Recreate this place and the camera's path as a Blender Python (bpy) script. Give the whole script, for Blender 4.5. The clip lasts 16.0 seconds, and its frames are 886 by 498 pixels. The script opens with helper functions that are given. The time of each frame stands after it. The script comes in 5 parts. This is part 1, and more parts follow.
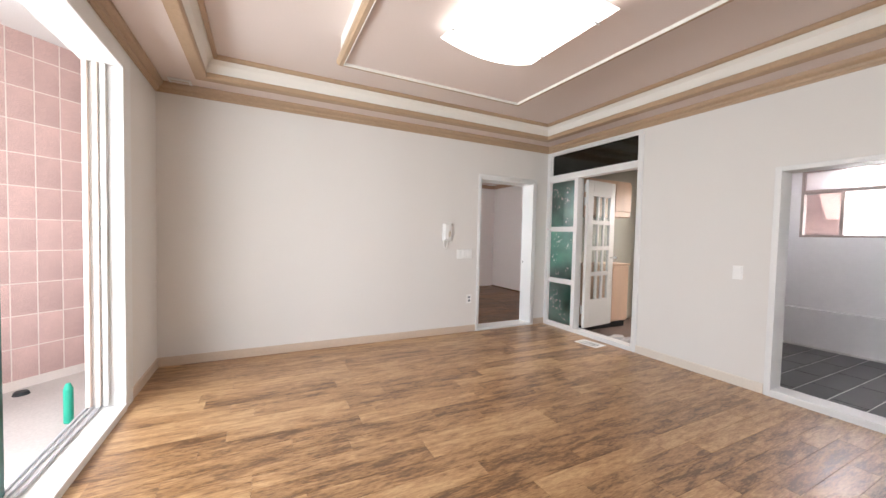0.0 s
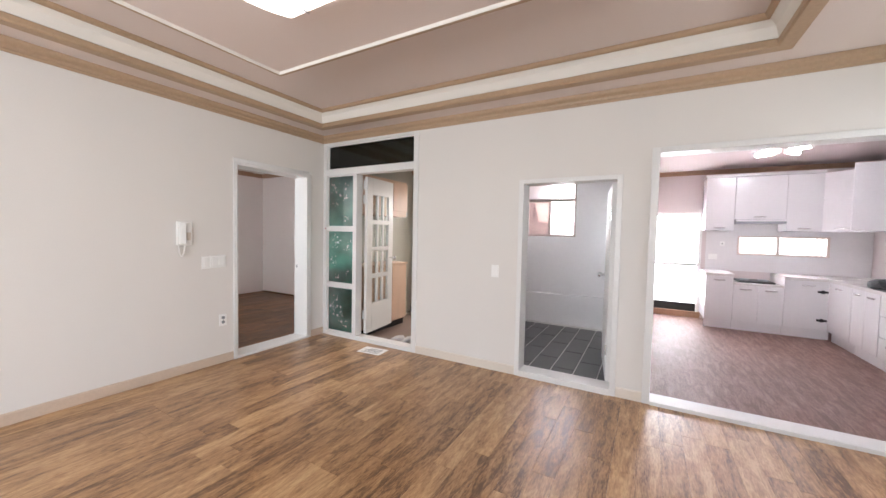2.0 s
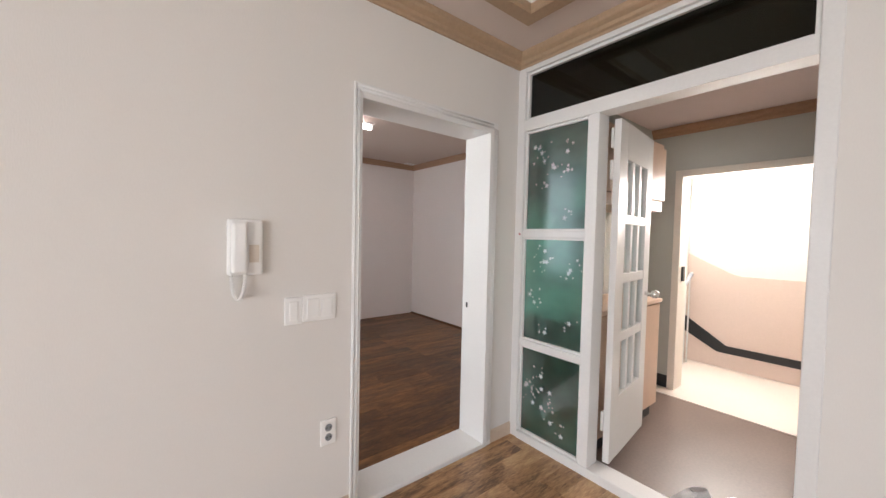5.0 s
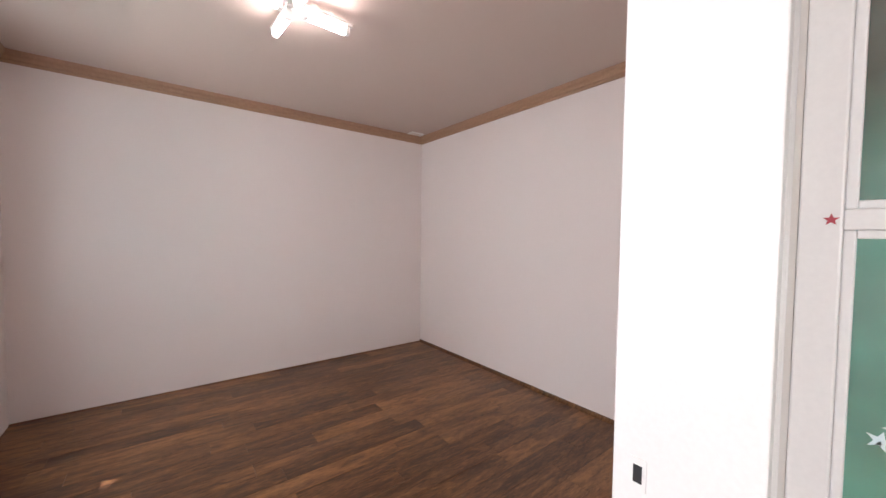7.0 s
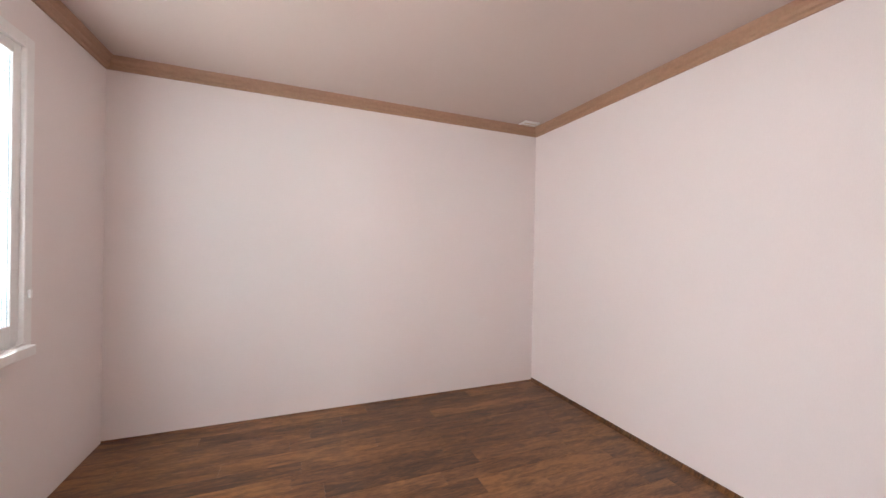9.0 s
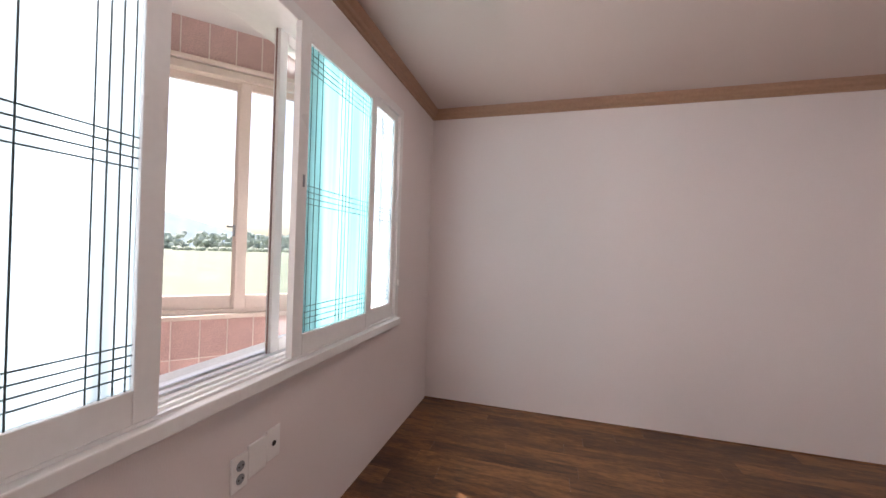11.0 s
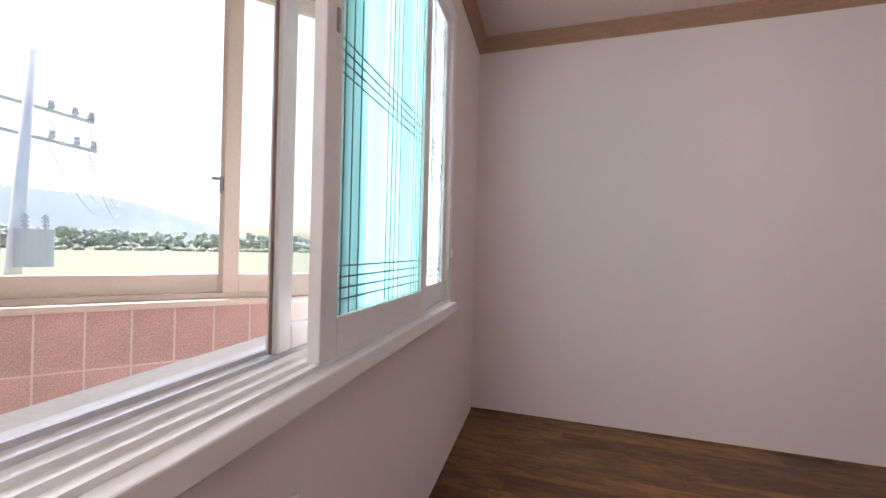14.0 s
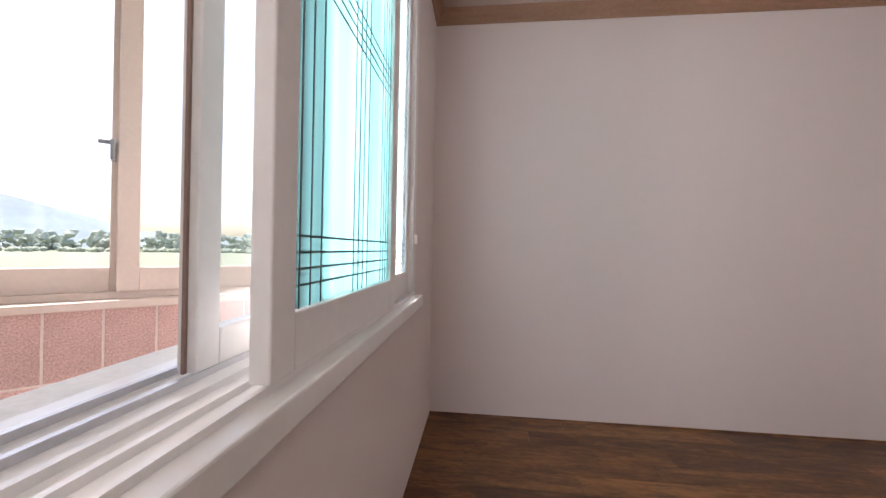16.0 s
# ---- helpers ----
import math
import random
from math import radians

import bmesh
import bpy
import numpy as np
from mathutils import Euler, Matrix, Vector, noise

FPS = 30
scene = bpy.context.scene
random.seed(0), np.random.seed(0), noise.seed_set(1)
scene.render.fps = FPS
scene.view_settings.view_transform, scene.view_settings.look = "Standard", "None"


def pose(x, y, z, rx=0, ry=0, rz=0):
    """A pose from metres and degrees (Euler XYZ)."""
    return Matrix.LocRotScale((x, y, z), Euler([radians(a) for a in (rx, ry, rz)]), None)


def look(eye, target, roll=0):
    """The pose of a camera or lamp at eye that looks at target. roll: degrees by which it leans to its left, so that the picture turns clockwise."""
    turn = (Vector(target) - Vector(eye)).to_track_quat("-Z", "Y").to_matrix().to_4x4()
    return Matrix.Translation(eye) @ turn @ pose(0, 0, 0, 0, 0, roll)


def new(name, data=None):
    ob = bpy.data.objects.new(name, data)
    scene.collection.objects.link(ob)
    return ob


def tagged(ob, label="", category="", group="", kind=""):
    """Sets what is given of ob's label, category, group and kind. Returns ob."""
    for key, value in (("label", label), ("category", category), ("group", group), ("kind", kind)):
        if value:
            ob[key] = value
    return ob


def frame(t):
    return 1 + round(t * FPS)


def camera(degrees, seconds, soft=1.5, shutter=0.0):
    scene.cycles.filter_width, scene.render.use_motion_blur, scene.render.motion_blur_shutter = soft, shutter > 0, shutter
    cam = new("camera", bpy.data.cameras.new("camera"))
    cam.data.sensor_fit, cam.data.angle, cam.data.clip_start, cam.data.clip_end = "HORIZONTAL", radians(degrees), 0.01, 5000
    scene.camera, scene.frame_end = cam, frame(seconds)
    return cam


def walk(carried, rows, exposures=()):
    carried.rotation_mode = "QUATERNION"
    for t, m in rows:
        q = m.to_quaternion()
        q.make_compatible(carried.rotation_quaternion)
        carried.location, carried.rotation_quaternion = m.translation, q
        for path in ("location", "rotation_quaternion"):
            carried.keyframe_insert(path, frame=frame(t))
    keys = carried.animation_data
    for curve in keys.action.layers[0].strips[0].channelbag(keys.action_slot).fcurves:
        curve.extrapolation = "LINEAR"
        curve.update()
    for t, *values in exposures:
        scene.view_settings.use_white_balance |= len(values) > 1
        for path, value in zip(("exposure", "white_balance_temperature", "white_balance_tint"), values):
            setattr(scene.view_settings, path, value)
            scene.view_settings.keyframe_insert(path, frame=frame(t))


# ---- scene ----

cam = camera(101.8, 16.0)
PATH = [
    (0, (-3.733, -4.049, 1.253), (-2.834, -2.264, 1.18), 1.3),
    (0.5, (-3.71, -4.0, 1.281), (-2.343, -2.543, 1.2), 1.3),
    (1, (-3.678, -3.918, 1.297), (-1.985, -2.858, 1.217), 1.3),
    (1.5, (-3.575, -3.821, 1.307), (-1.807, -2.891, 1.225), 1.2),
    (2, (-3.343, -3.696, 1.348), (-1.604, -2.711, 1.263), 1.2),
    (2.5, (-3.162, -3.467, 1.339), (-1.525, -2.321, 1.261), 1.3),
    (3, (-3.0, -3.135, 1.373), (-1.493, -1.823, 1.294), 1.0),
    (3.5, (-2.735, -2.774, 1.385), (-1.357, -1.328, 1.298), 0.9),
    (3.7, (-2.637, -2.626, 1.391), (-1.314, -1.129, 1.299), 0.8),
    (6, (-1.407, -0.815, 1.345), (-0.179, 0.762, 1.271), 1.1),
    (6.5, (-1.206, -0.431, 1.351), (0.011, 1.154, 1.277), 0.9),
    (7, (-0.99, -0.133, 1.347), (0.235, 1.446, 1.269), 0.7),
    (7.5, (-0.753, 0.121, 1.361), (0.452, 1.716, 1.297), 1.2),
    (8, (-0.653, 0.365, 1.373), (0.492, 2.003, 1.301), 1.0),
    (8.5, (-0.64, 0.541, 1.404), (0.427, 2.231, 1.336), 1.1),
    (9, (-0.673, 0.565, 1.335), (0.08, 2.418, 1.324), 1.1),
    (9.5, (-0.683, 0.566, 1.327), (-0.415, 2.548, 1.327), 1.4),
    (10, (-0.808, 0.527, 1.33), (-0.919, 2.524, 1.339), 1.6),
    (12.5, (-0.91, 0.822, 1.222), (-1.624, 2.69, 1.216), 2.0),
    (13, (-1.038, 0.987, 1.174), (-1.627, 2.898, 1.172), 1.9),
    (13.5, (-1.205, 1.064, 1.133), (-1.758, 2.986, 1.133), 1.7),
    (14, (-1.379, 1.132, 1.101), (-1.926, 3.056, 1.101), 1.4),
    (14.5, (-1.489, 1.139, 1.065), (-2.045, 3.06, 1.065), 1.7),
    (15, (-1.518, 1.155, 1.057), (-2.075, 3.076, 1.052), 1.4),
    (15.5, (-1.521, 1.201, 1.057), (-2.019, 3.138, 1.046), 1.4),
    (16, (-1.546, 1.326, 1.042), (-1.753, 3.315, 1.042), 1.1),
]
EXPO = [(0.0, 1.1, 6350, 12), (0.5, 1.35, 6350, 11), (1.0, 1.2, 6350, 12), (2.0, 1.05, 6350, 13), (3.7, 1.02, 6400, 13), (6.0, 1.0, 6500, 14), (6.5, 1.2, 6500, 17), (7.0, 1.5, 6500, 18), (7.5, 1.6, 6500, 18), (8.0, 1.9, 6500, 18), (9.0, 1.88, 6500, 18),
        (9.5, 1.9, 6500, 19), (10.0, 1.28, 6500, 20), (12.5, 1.25, 6500, 19), (13.5, 1.3, 6500, 18), (14.5, 0.9, 6500, 19), (15.3, 0.82, 6500, 19), (16.0, 1.15, 6500, 19)]
walk(cam, [(t, look(e, g, r)) for t, e, g, r in PATH], EXPO)

# ---- world and sun ----
SUN_EL, SUN_AZ = radians(57), radians(292)      # azimuth clockwise from +y
world = bpy.data.worlds.new("world")
scene.world = world
world.use_nodes = True
wn = world.node_tree.nodes
sky = wn.new("ShaderNodeTexSky")
sky.sky_type, sky.sun_disc = "NISHITA", False
sky.sun_elevation, sky.sun_rotation = SUN_EL, SUN_AZ
sky.air_density, sky.dust_density, sky.ozone_density = 1.0, 3.0, 1.0
wn["Background"].inputs["Strength"].default_value = 0.15
world.node_tree.links.new(sky.outputs[0], wn["Background"].inputs[0])

sun = new("sun", bpy.data.lights.new("sun", "SUN"))
sun.data.energy, sun.data.angle, sun.data.color = 4.5, radians(0.6), (1.0, 0.95, 0.88)
to_sun = Vector((math.sin(SUN_AZ) * math.cos(SUN_EL), math.cos(SUN_AZ) * math.cos(SUN_EL), math.sin(SUN_EL)))
sun.matrix_world = look(tuple(to_sun * 30), (0, 0, 0))


def area_lamp(name, eye, target, width, height, power, color=(0.93, 0.97, 1.0)):
    """An area lamp: daylight in a window's opening, or added fill."""
    ob = new(name, bpy.data.lights.new(name, "AREA"))
    ob.data.shape, ob.data.size, ob.data.size_y = "RECTANGLE", width, height
    ob.data.energy, ob.data.color = power, color
    ob.matrix_world = look(eye, target)
    return ob


area_lamp("daylight_balcony_window", (-5.84, -3.2, 1.42), (0, -2.6, 0.7), 4.4, 1.1, 108, (0.90, 0.96, 1.0))
area_lamp("daylight_kitchen_door", (4.34, -4.13, 1.0), (2, -4.3, 0.8), 0.7, 1.6, 48)
area_lamp("daylight_kitchen_window", (4.34, -5.52, 1.26), (2, -5.52, 1.1), 1.0, 0.25, 8)
area_lamp("daylight_bath_window", (2.62, -2.54, 1.75), (0, -2.54, 1.0), 0.34, 0.8, 17)
# Added glowing panel before the solid stairwell wall; no window stands there.
area_lamp("fill_stairwell", (2.95, -0.75, 1.75), (0, -0.8, 0.9), 1.5, 1.3, 75, (1.0, 0.93, 0.87))
# Unseen fill lamp added to brighten the living room; no recess window is known.
area_lamp("fill_recess", (-0.6, -5.62, 1.5), (-1.2, -2, 0.2), 1.0, 1.2, 9)
# behind the obscured panes of the bedroom window
area_lamp("daylight_bedroom_pane", (-1.90, 2.38, 1.55), (0, 2.38, 1.55), 0.86, 1.3, 16, (1.0, 0.94, 0.91))
area_lamp("daylight_bedroom_pane_south", (-1.90, 0.78, 1.55), (0, 0.78, 1.55), 0.84, 1.3, 11, (1.0, 0.94, 0.91))


# ---- materials ----
def mat(name, color, rough=0.6, metal=0.0, spread=0.06, scale=12.0, fine=140.0, bump=0.08, spec=0.5, coat=0.0, stretch=(1, 1, 1), vary=0.0):
    m = bpy.data.materials.new(name)
    m.use_nodes = True
    n, l = m.node_tree.nodes, m.node_tree.links
    b = n["Principled BSDF"]
    b.inputs["Metallic"].default_value = metal
    b.inputs["Specular IOR Level"].default_value = spec
    b.inputs["Coat Weight"].default_value = coat
    b.inputs["Coat Roughness"].default_value = 0.12
    tc = n.new("ShaderNodeTexCoord")
    mp = n.new("ShaderNodeMapping")
    mp.inputs["Scale"].default_value = stretch
    l.new(tc.outputs["Object"], mp.inputs["Vector"])
    big, small = n.new("ShaderNodeTexNoise"), n.new("ShaderNodeTexNoise")
    big.inputs["Scale"].default_value, big.inputs["Detail"].default_value = scale * 0.25, 4
    small.inputs["Scale"].default_value, small.inputs["Detail"].default_value = fine, 3
    l.new(mp.outputs[0], big.inputs["Vector"])
    l.new(mp.outputs[0], small.inputs["Vector"])
    mix = n.new("ShaderNodeMath")
    mix.operation = "MULTIPLY_ADD"
    mix.inputs[1].default_value = 0.5
    l.new(small.outputs["Fac"], mix.inputs[0])
    half = n.new("ShaderNodeMath")
    half.operation = "MULTIPLY"
    half.inputs[1].default_value = 0.5
    l.new(big.outputs["Fac"], half.inputs[0])
    l.new(half.outputs[0], mix.inputs[2])
    ramp = n.new("ShaderNodeValToRGB")
    lo = [max(0.0, c * (1 - spread * 2.2)) for c in color]
    hi = [min(1.0, c * (1 + spread * 2.2)) for c in color]
    ramp.color_ramp.elements[0].position, ramp.color_ramp.elements[1].position = 0.25, 0.75
    ramp.color_ramp.elements[0].color, ramp.color_ramp.elements[1].color = (*lo, 1), (*hi, 1)
    l.new(mix.outputs[0], ramp.inputs[0])
    out = ramp.outputs[0]
    if vary:
        oi, hs = n.new("ShaderNodeObjectInfo"), n.new("ShaderNodeHueSaturation")
        mr = n.new("ShaderNodeMapRange")
        mr.inputs["To Min"].default_value, mr.inputs["To Max"].default_value = 1 - vary, 1 + vary
        l.new(oi.outputs["Random"], mr.inputs["Value"])
        l.new(mr.outputs[0], hs.inputs["Value"])
        l.new(out, hs.inputs["Color"])
        out = hs.outputs[0]
    l.new(out, b.inputs["Base Color"])
    rr = n.new("ShaderNodeMapRange")
    rr.inputs["To Min"].default_value, rr.inputs["To Max"].default_value = max(0.02, rough - 0.07), min(1, rough + 0.07)
    l.new(big.outputs["Fac"], rr.inputs["Value"])
    l.new(rr.outputs[0], b.inputs["Roughness"])
    if bump:
        bp = n.new("ShaderNodeBump")
        bp.inputs["Strength"].default_value, bp.inputs["Distance"].default_value = bump, 0.002
        l.new(small.outputs["Fac"], bp.inputs["Height"])
        l.new(bp.outputs[0], b.inputs["Normal"])
    return m


def wood_floor(name, tones, rough, along=0, coat=0.25):
    """Printed wood planks: streaks along one axis, shade by plank."""
    m = bpy.data.materials.new(name)
    m.use_nodes = True
    n, l = m.node_tree.nodes, m.node_tree.links
    b = n["Principled BSDF"]
    geo, oi = n.new("ShaderNodeNewGeometry"), n.new("ShaderNodeObjectInfo")
    off = n.new("ShaderNodeVectorMath")
    off.operation = "SCALE"
    off.inputs[0].default_value = (7.0, 13.0, 5.0)
    l.new(oi.outputs["Random"], off.inputs["Scale"])
    add = n.new("ShaderNodeVectorMath")
    l.new(geo.outputs["Position"], add.inputs[0])
    l.new(off.outputs[0], add.inputs[1])
    mp = n.new("ShaderNodeMapping")
    mp.inputs["Scale"].default_value = (1.15, 6.0, 1.0) if along == 0 else (6.0, 1.15, 1.0)
    l.new(add.outputs[0], mp.inputs["Vector"])
    streak, grain, patch = (n.new("ShaderNodeTexNoise") for _ in range(3))
    streak.inputs["Scale"].default_value, streak.inputs["Detail"].default_value, streak.inputs["Roughness"].default_value = 3.4, 6, 0.66
    streak.inputs["Distortion"].default_value = 0.6
    grain.inputs["Scale"].default_value, grain.inputs["Detail"].default_value = 22, 4
    patch.inputs["Scale"].default_value, patch.inputs["Detail"].default_value = 1.3, 3
    for t in (streak, grain):
        l.new(mp.outputs[0], t.inputs["Vector"])
    l.new(add.outputs[0], patch.inputs["Vector"])
    a1, a2 = n.new("ShaderNodeMath"), n.new("ShaderNodeMath")
    a1.operation = a2.operation = "MULTIPLY_ADD"
    a1.inputs[1].default_value, a2.inputs[1].default_value = 0.30, 0.14
    l.new(grain.outputs["Fac"], a1.inputs[0])
    l.new(oi.outputs["Random"], a2.inputs[0])
    s1 = n.new("ShaderNodeMath")
    s1.operation = "MULTIPLY"
    s1.inputs[1].default_value = 0.62
    l.new(streak.outputs["Fac"], s1.inputs[0])
    l.new(s1.outputs[0], a1.inputs[2])
    l.new(a1.outputs[0], a2.inputs[2])
    ramp = n.new("ShaderNodeValToRGB")
    el = ramp.color_ramp.elements
    el[0].position, el[1].position = 0.40, 0.66
    el[0].color, el[1].color = (*tones[0], 1), (*tones[2], 1)
    e = el.new(0.52)
    e.color = (*tones[1], 1)
    l.new(a2.outputs[0], ramp.inputs[0])
    l.new(ramp.outputs[0], b.inputs["Base Color"])
    rr = n.new("ShaderNodeMapRange")
    rr.inputs["To Min"].default_value, rr.inputs["To Max"].default_value = rough - 0.08, rough + 0.10
    l.new(patch.outputs["Fac"], rr.inputs["Value"])
    l.new(rr.outputs[0], b.inputs["Roughness"])
    b.inputs["Coat Weight"].default_value, b.inputs["Coat Roughness"].default_value = coat, 0.30
    bp = n.new("ShaderNodeBump")
    bp.inputs["Strength"].default_value, bp.inputs["Distance"].default_value = 0.12, 0.002
    l.new(grain.outputs["Fac"], bp.inputs["Height"])
    l.new(bp.outputs[0], b.inputs["Normal"])
    return m


def glow(name, color, strength):
    m = bpy.data.materials.new(name)
    m.use_nodes = True
    b = m.node_tree.nodes["Principled BSDF"]
    b.inputs["Base Color"].default_value = (0.85, 0.85, 0.85, 1)
    b.inputs["Roughness"].default_value = 0.4
    b.inputs["Emission Color"].default_value = (*color, 1)
    b.inputs["Emission Strength"].default_value = strength
    return m


def clear_glass(name, tint=(0.96, 0.98, 0.98), gloss=0.06):
    m = bpy.data.materials.new(name)
    m.use_nodes = True
    n, l = m.node_tree.nodes, m.node_tree.links
    n.remove(n["Principled BSDF"])
    tr, gl, mx, fr = (n.new("ShaderNode" + k) for k in ("BsdfTransparent", "BsdfGlossy", "MixShader", "LayerWeight"))
    tr.inputs[0].default_value = (*tint, 1)
    gl.inputs["Roughness"].default_value = gloss
    fr.inputs["Blend"].default_value = 0.18
    part_gloss = n.new("ShaderNodeMath")
    part_gloss.operation = "MULTIPLY_ADD"
    part_gloss.inputs[1].default_value, part_gloss.inputs[2].default_value = 0.30, 0.025
    l.new(fr.outputs["Facing"], part_gloss.inputs[0])
    l.new(part_gloss.outputs[0], mx.inputs[0])
    l.new(tr.outputs[0], mx.inputs[1])
    l.new(gl.outputs[0], mx.inputs[2])
    l.new(mx.outputs[0], n["Material Output"].inputs[0])
    return m


def frosted(name, color, clear=0.25, streaks=0.0, flecks=False):
    """Obscured glass: light passes, shapes blur; rolled ribs run upright."""
    m = bpy.data.materials.new(name)
    m.use_nodes = True
    n, l = m.node_tree.nodes, m.node_tree.links
    n.remove(n["Principled BSDF"])
    tl, tr, gl, m1, m2 = (n.new("ShaderNode" + k) for k in ("BsdfTranslucent", "BsdfTransparent", "BsdfGlossy", "MixShader", "MixShader"))
    tc, mp, nz, ramp = (n.new("ShaderNode" + k) for k in ("TexCoord", "Mapping", "TexNoise", "ValToRGB"))
    mp.inputs["Scale"].default_value = (9, 9, 0.25) if streaks else (1.6, 1.6, 2.2)
    nz.inputs["Scale"].default_value, nz.inputs["Detail"].default_value = 1.6, 3
    l.new(tc.outputs["Object"], mp.inputs[0])
    l.new(mp.outputs[0], nz.inputs["Vector"])
    ramp.color_ramp.elements[0].position, ramp.color_ramp.elements[1].position = 0.35, 0.68
    k = 0.72 if streaks else 0.7 if flecks else 0.85
    ramp.color_ramp.elements[0].color = (*[c * k for c in color], 1)
    ramp.color_ramp.elements[1].color = (*[min(1, c * 1.15) for c in color], 1)
    l.new(nz.outputs["Fac"], ramp.inputs[0])
    l.new(ramp.outputs[0], tl.inputs[0])
    l.new(ramp.outputs[0], tr.inputs[0])
    gl.inputs["Roughness"].default_value = 0.16
    m1.inputs[0].default_value, m2.inputs[0].default_value = clear, 0.26 if flecks else 0.07
    l.new(tl.outputs[0], m1.inputs[1])
    l.new(tr.outputs[0], m1.inputs[2])
    l.new(m1.outputs[0], m2.inputs[1])
    l.new(gl.outputs[0], m2.inputs[2])
    l.new(m2.outputs[0], n["Material Output"].inputs[0])
    return m


PAPER = mat("wallpaper_greige", (0.75, 0.72, 0.685), 0.8, spread=0.012, scale=6, fine=260, bump=0.22, spec=0.25, stretch=(1, 1, 0.25))
PAPER_BED = mat("wallpaper_bedroom", (0.77, 0.705, 0.685), 0.8, spread=0.012, scale=5, fine=260, bump=0.22, spec=0.25, stretch=(1, 1, 0.25))
PAPER_CEIL = mat("ceiling_paper", (0.70, 0.60, 0.55), 0.85, spread=0.012, scale=5, fine=220, bump=0.12, spec=0.2)
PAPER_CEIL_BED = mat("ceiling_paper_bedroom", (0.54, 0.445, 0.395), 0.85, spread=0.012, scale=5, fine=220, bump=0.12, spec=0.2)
COVE = mat("cove_paper", (0.78, 0.74, 0.68), 0.8, spread=0.012, scale=5, fine=200, bump=0.1, spec=0.2)
TRIM = mat("brown_moulding", (0.42, 0.29, 0.185), 0.5, spread=0.06, scale=6, fine=50, bump=0.1)
TRIM_BED = mat("brown_moulding_bedroom", (0.36, 0.21, 0.13), 0.5, spread=0.07, scale=6, fine=50, bump=0.1)
BASE = mat("beige_baseboard", (0.58, 0.46, 0.36), 0.5, spread=0.04, scale=6, fine=60, bump=0.05)
CREAM = mat("cream_baseboard", (0.72, 0.65, 0.57), 0.5, spread=0.03, scale=6, fine=60, bump=0.05)
WHITE = mat("white_paint", (0.76, 0.75, 0.735), 0.38, spread=0.02, scale=8, fine=90, bump=0.06)
PVC = mat("white_pvc", (0.80, 0.79, 0.77), 0.3, spread=0.02, scale=6, fine=40, bump=0.02)
ALU = mat("beige_aluminium", (0.72, 0.61, 0.54), 0.4, 0.1, spread=0.03, scale=6, fine=60, bump=0.03)
BATH_ALU = mat("brown_grey_aluminium", (0.40, 0.32, 0.29), 0.4, 0.1, spread=0.04, scale=6, fine=60, bump=0.03)
ALU_GREY = mat("grey_aluminium", (0.58, 0.58, 0.60), 0.4, 0.5, spread=0.04, scale=6, fine=80, bump=0.03)
SILL = mat("worn_sill", (0.70, 0.68, 0.64), 0.6, spread=0.07, scale=14, fine=70, bump=0.15)
CHROME = mat("chrome", (0.75, 0.75, 0.76), 0.15, 1.0, spread=0.02, bump=0.0)
BLACK = mat("black_rubber", (0.02, 0.02, 0.022), 0.55, spread=0.1, fine=80, bump=0.15)
DARK = mat("dark_gap", (0.03, 0.028, 0.026), 0.7, spread=0.05)
PLASTIC = mat("white_plastic", (0.88, 0.87, 0.85), 0.3, spread=0.015, bump=0.0)
PINK = mat("pink_granite_tile", (0.62, 0.42, 0.385), 0.45, spread=0.28, scale=10, fine=170, bump=0.12, vary=0.07)
GROUT = mat("tile_grout", (0.76, 0.68, 0.63), 0.9, spread=0.06, fine=120, bump=0.2)
CONCRETE = mat("balcony_concrete", (0.52, 0.46, 0.43), 0.85, spread=0.08, scale=6, fine=60, bump=0.2)
FLOOR = wood_floor("wood_planks_living", ((0.120, 0.056, 0.023), (0.365, 0.198, 0.088), (0.57, 0.36, 0.182)), 0.34)
FLOOR_BED = wood_floor("wood_planks_bedroom", ((0.034, 0.013, 0.005), (0.110, 0.045, 0.015), (0.245, 0.113, 0.038)), 0.40, coat=0.08)
FLOOR_KIT = wood_floor("kitchen_vinyl", ((0.16, 0.085, 0.068), (0.25, 0.148, 0.122), (0.34, 0.225, 0.19)), 0.55, coat=0.0)
SLATE = mat("dark_floor_tile", (0.050, 0.046, 0.047), 0.38, spread=0.14, scale=8, fine=50, bump=0.1, vary=0.16)
SLATE_GROUT = mat("light_grout", (0.62, 0.60, 0.57), 0.9, spread=0.08, fine=90)
GLAZED = mat("glazed_wall_tile", (0.78, 0.755, 0.76), 0.22, spread=0.015, scale=4, fine=20, bump=0.01)
CABINET = mat("cabinet_gloss_white", (0.85, 0.835, 0.85), 0.16, spread=0.012, scale=4, fine=30, bump=0.0)
WORKTOP = mat("worktop_stone", (0.76, 0.73, 0.72), 0.25, spread=0.05, scale=20, fine=160, bump=0.03)
PEACH = mat("peach_wood", (0.66, 0.46, 0.34), 0.4, spread=0.05, scale=5, fine=40, bump=0.05, stretch=(6, 6, 1))
ENTRY_WALL = mat("entry_wall_paper", (0.47, 0.47, 0.43), 0.85, spread=0.02, fine=200, bump=0.15)
ENTRY_FLOOR = mat("entry_floor_tile", (0.17, 0.12, 0.10), 0.35, spread=0.1, fine=60, bump=0.08)
LANDING = mat("landing_terrazzo", (0.70, 0.62, 0.56), 0.5, spread=0.06, scale=5, fine=120, bump=0.05)
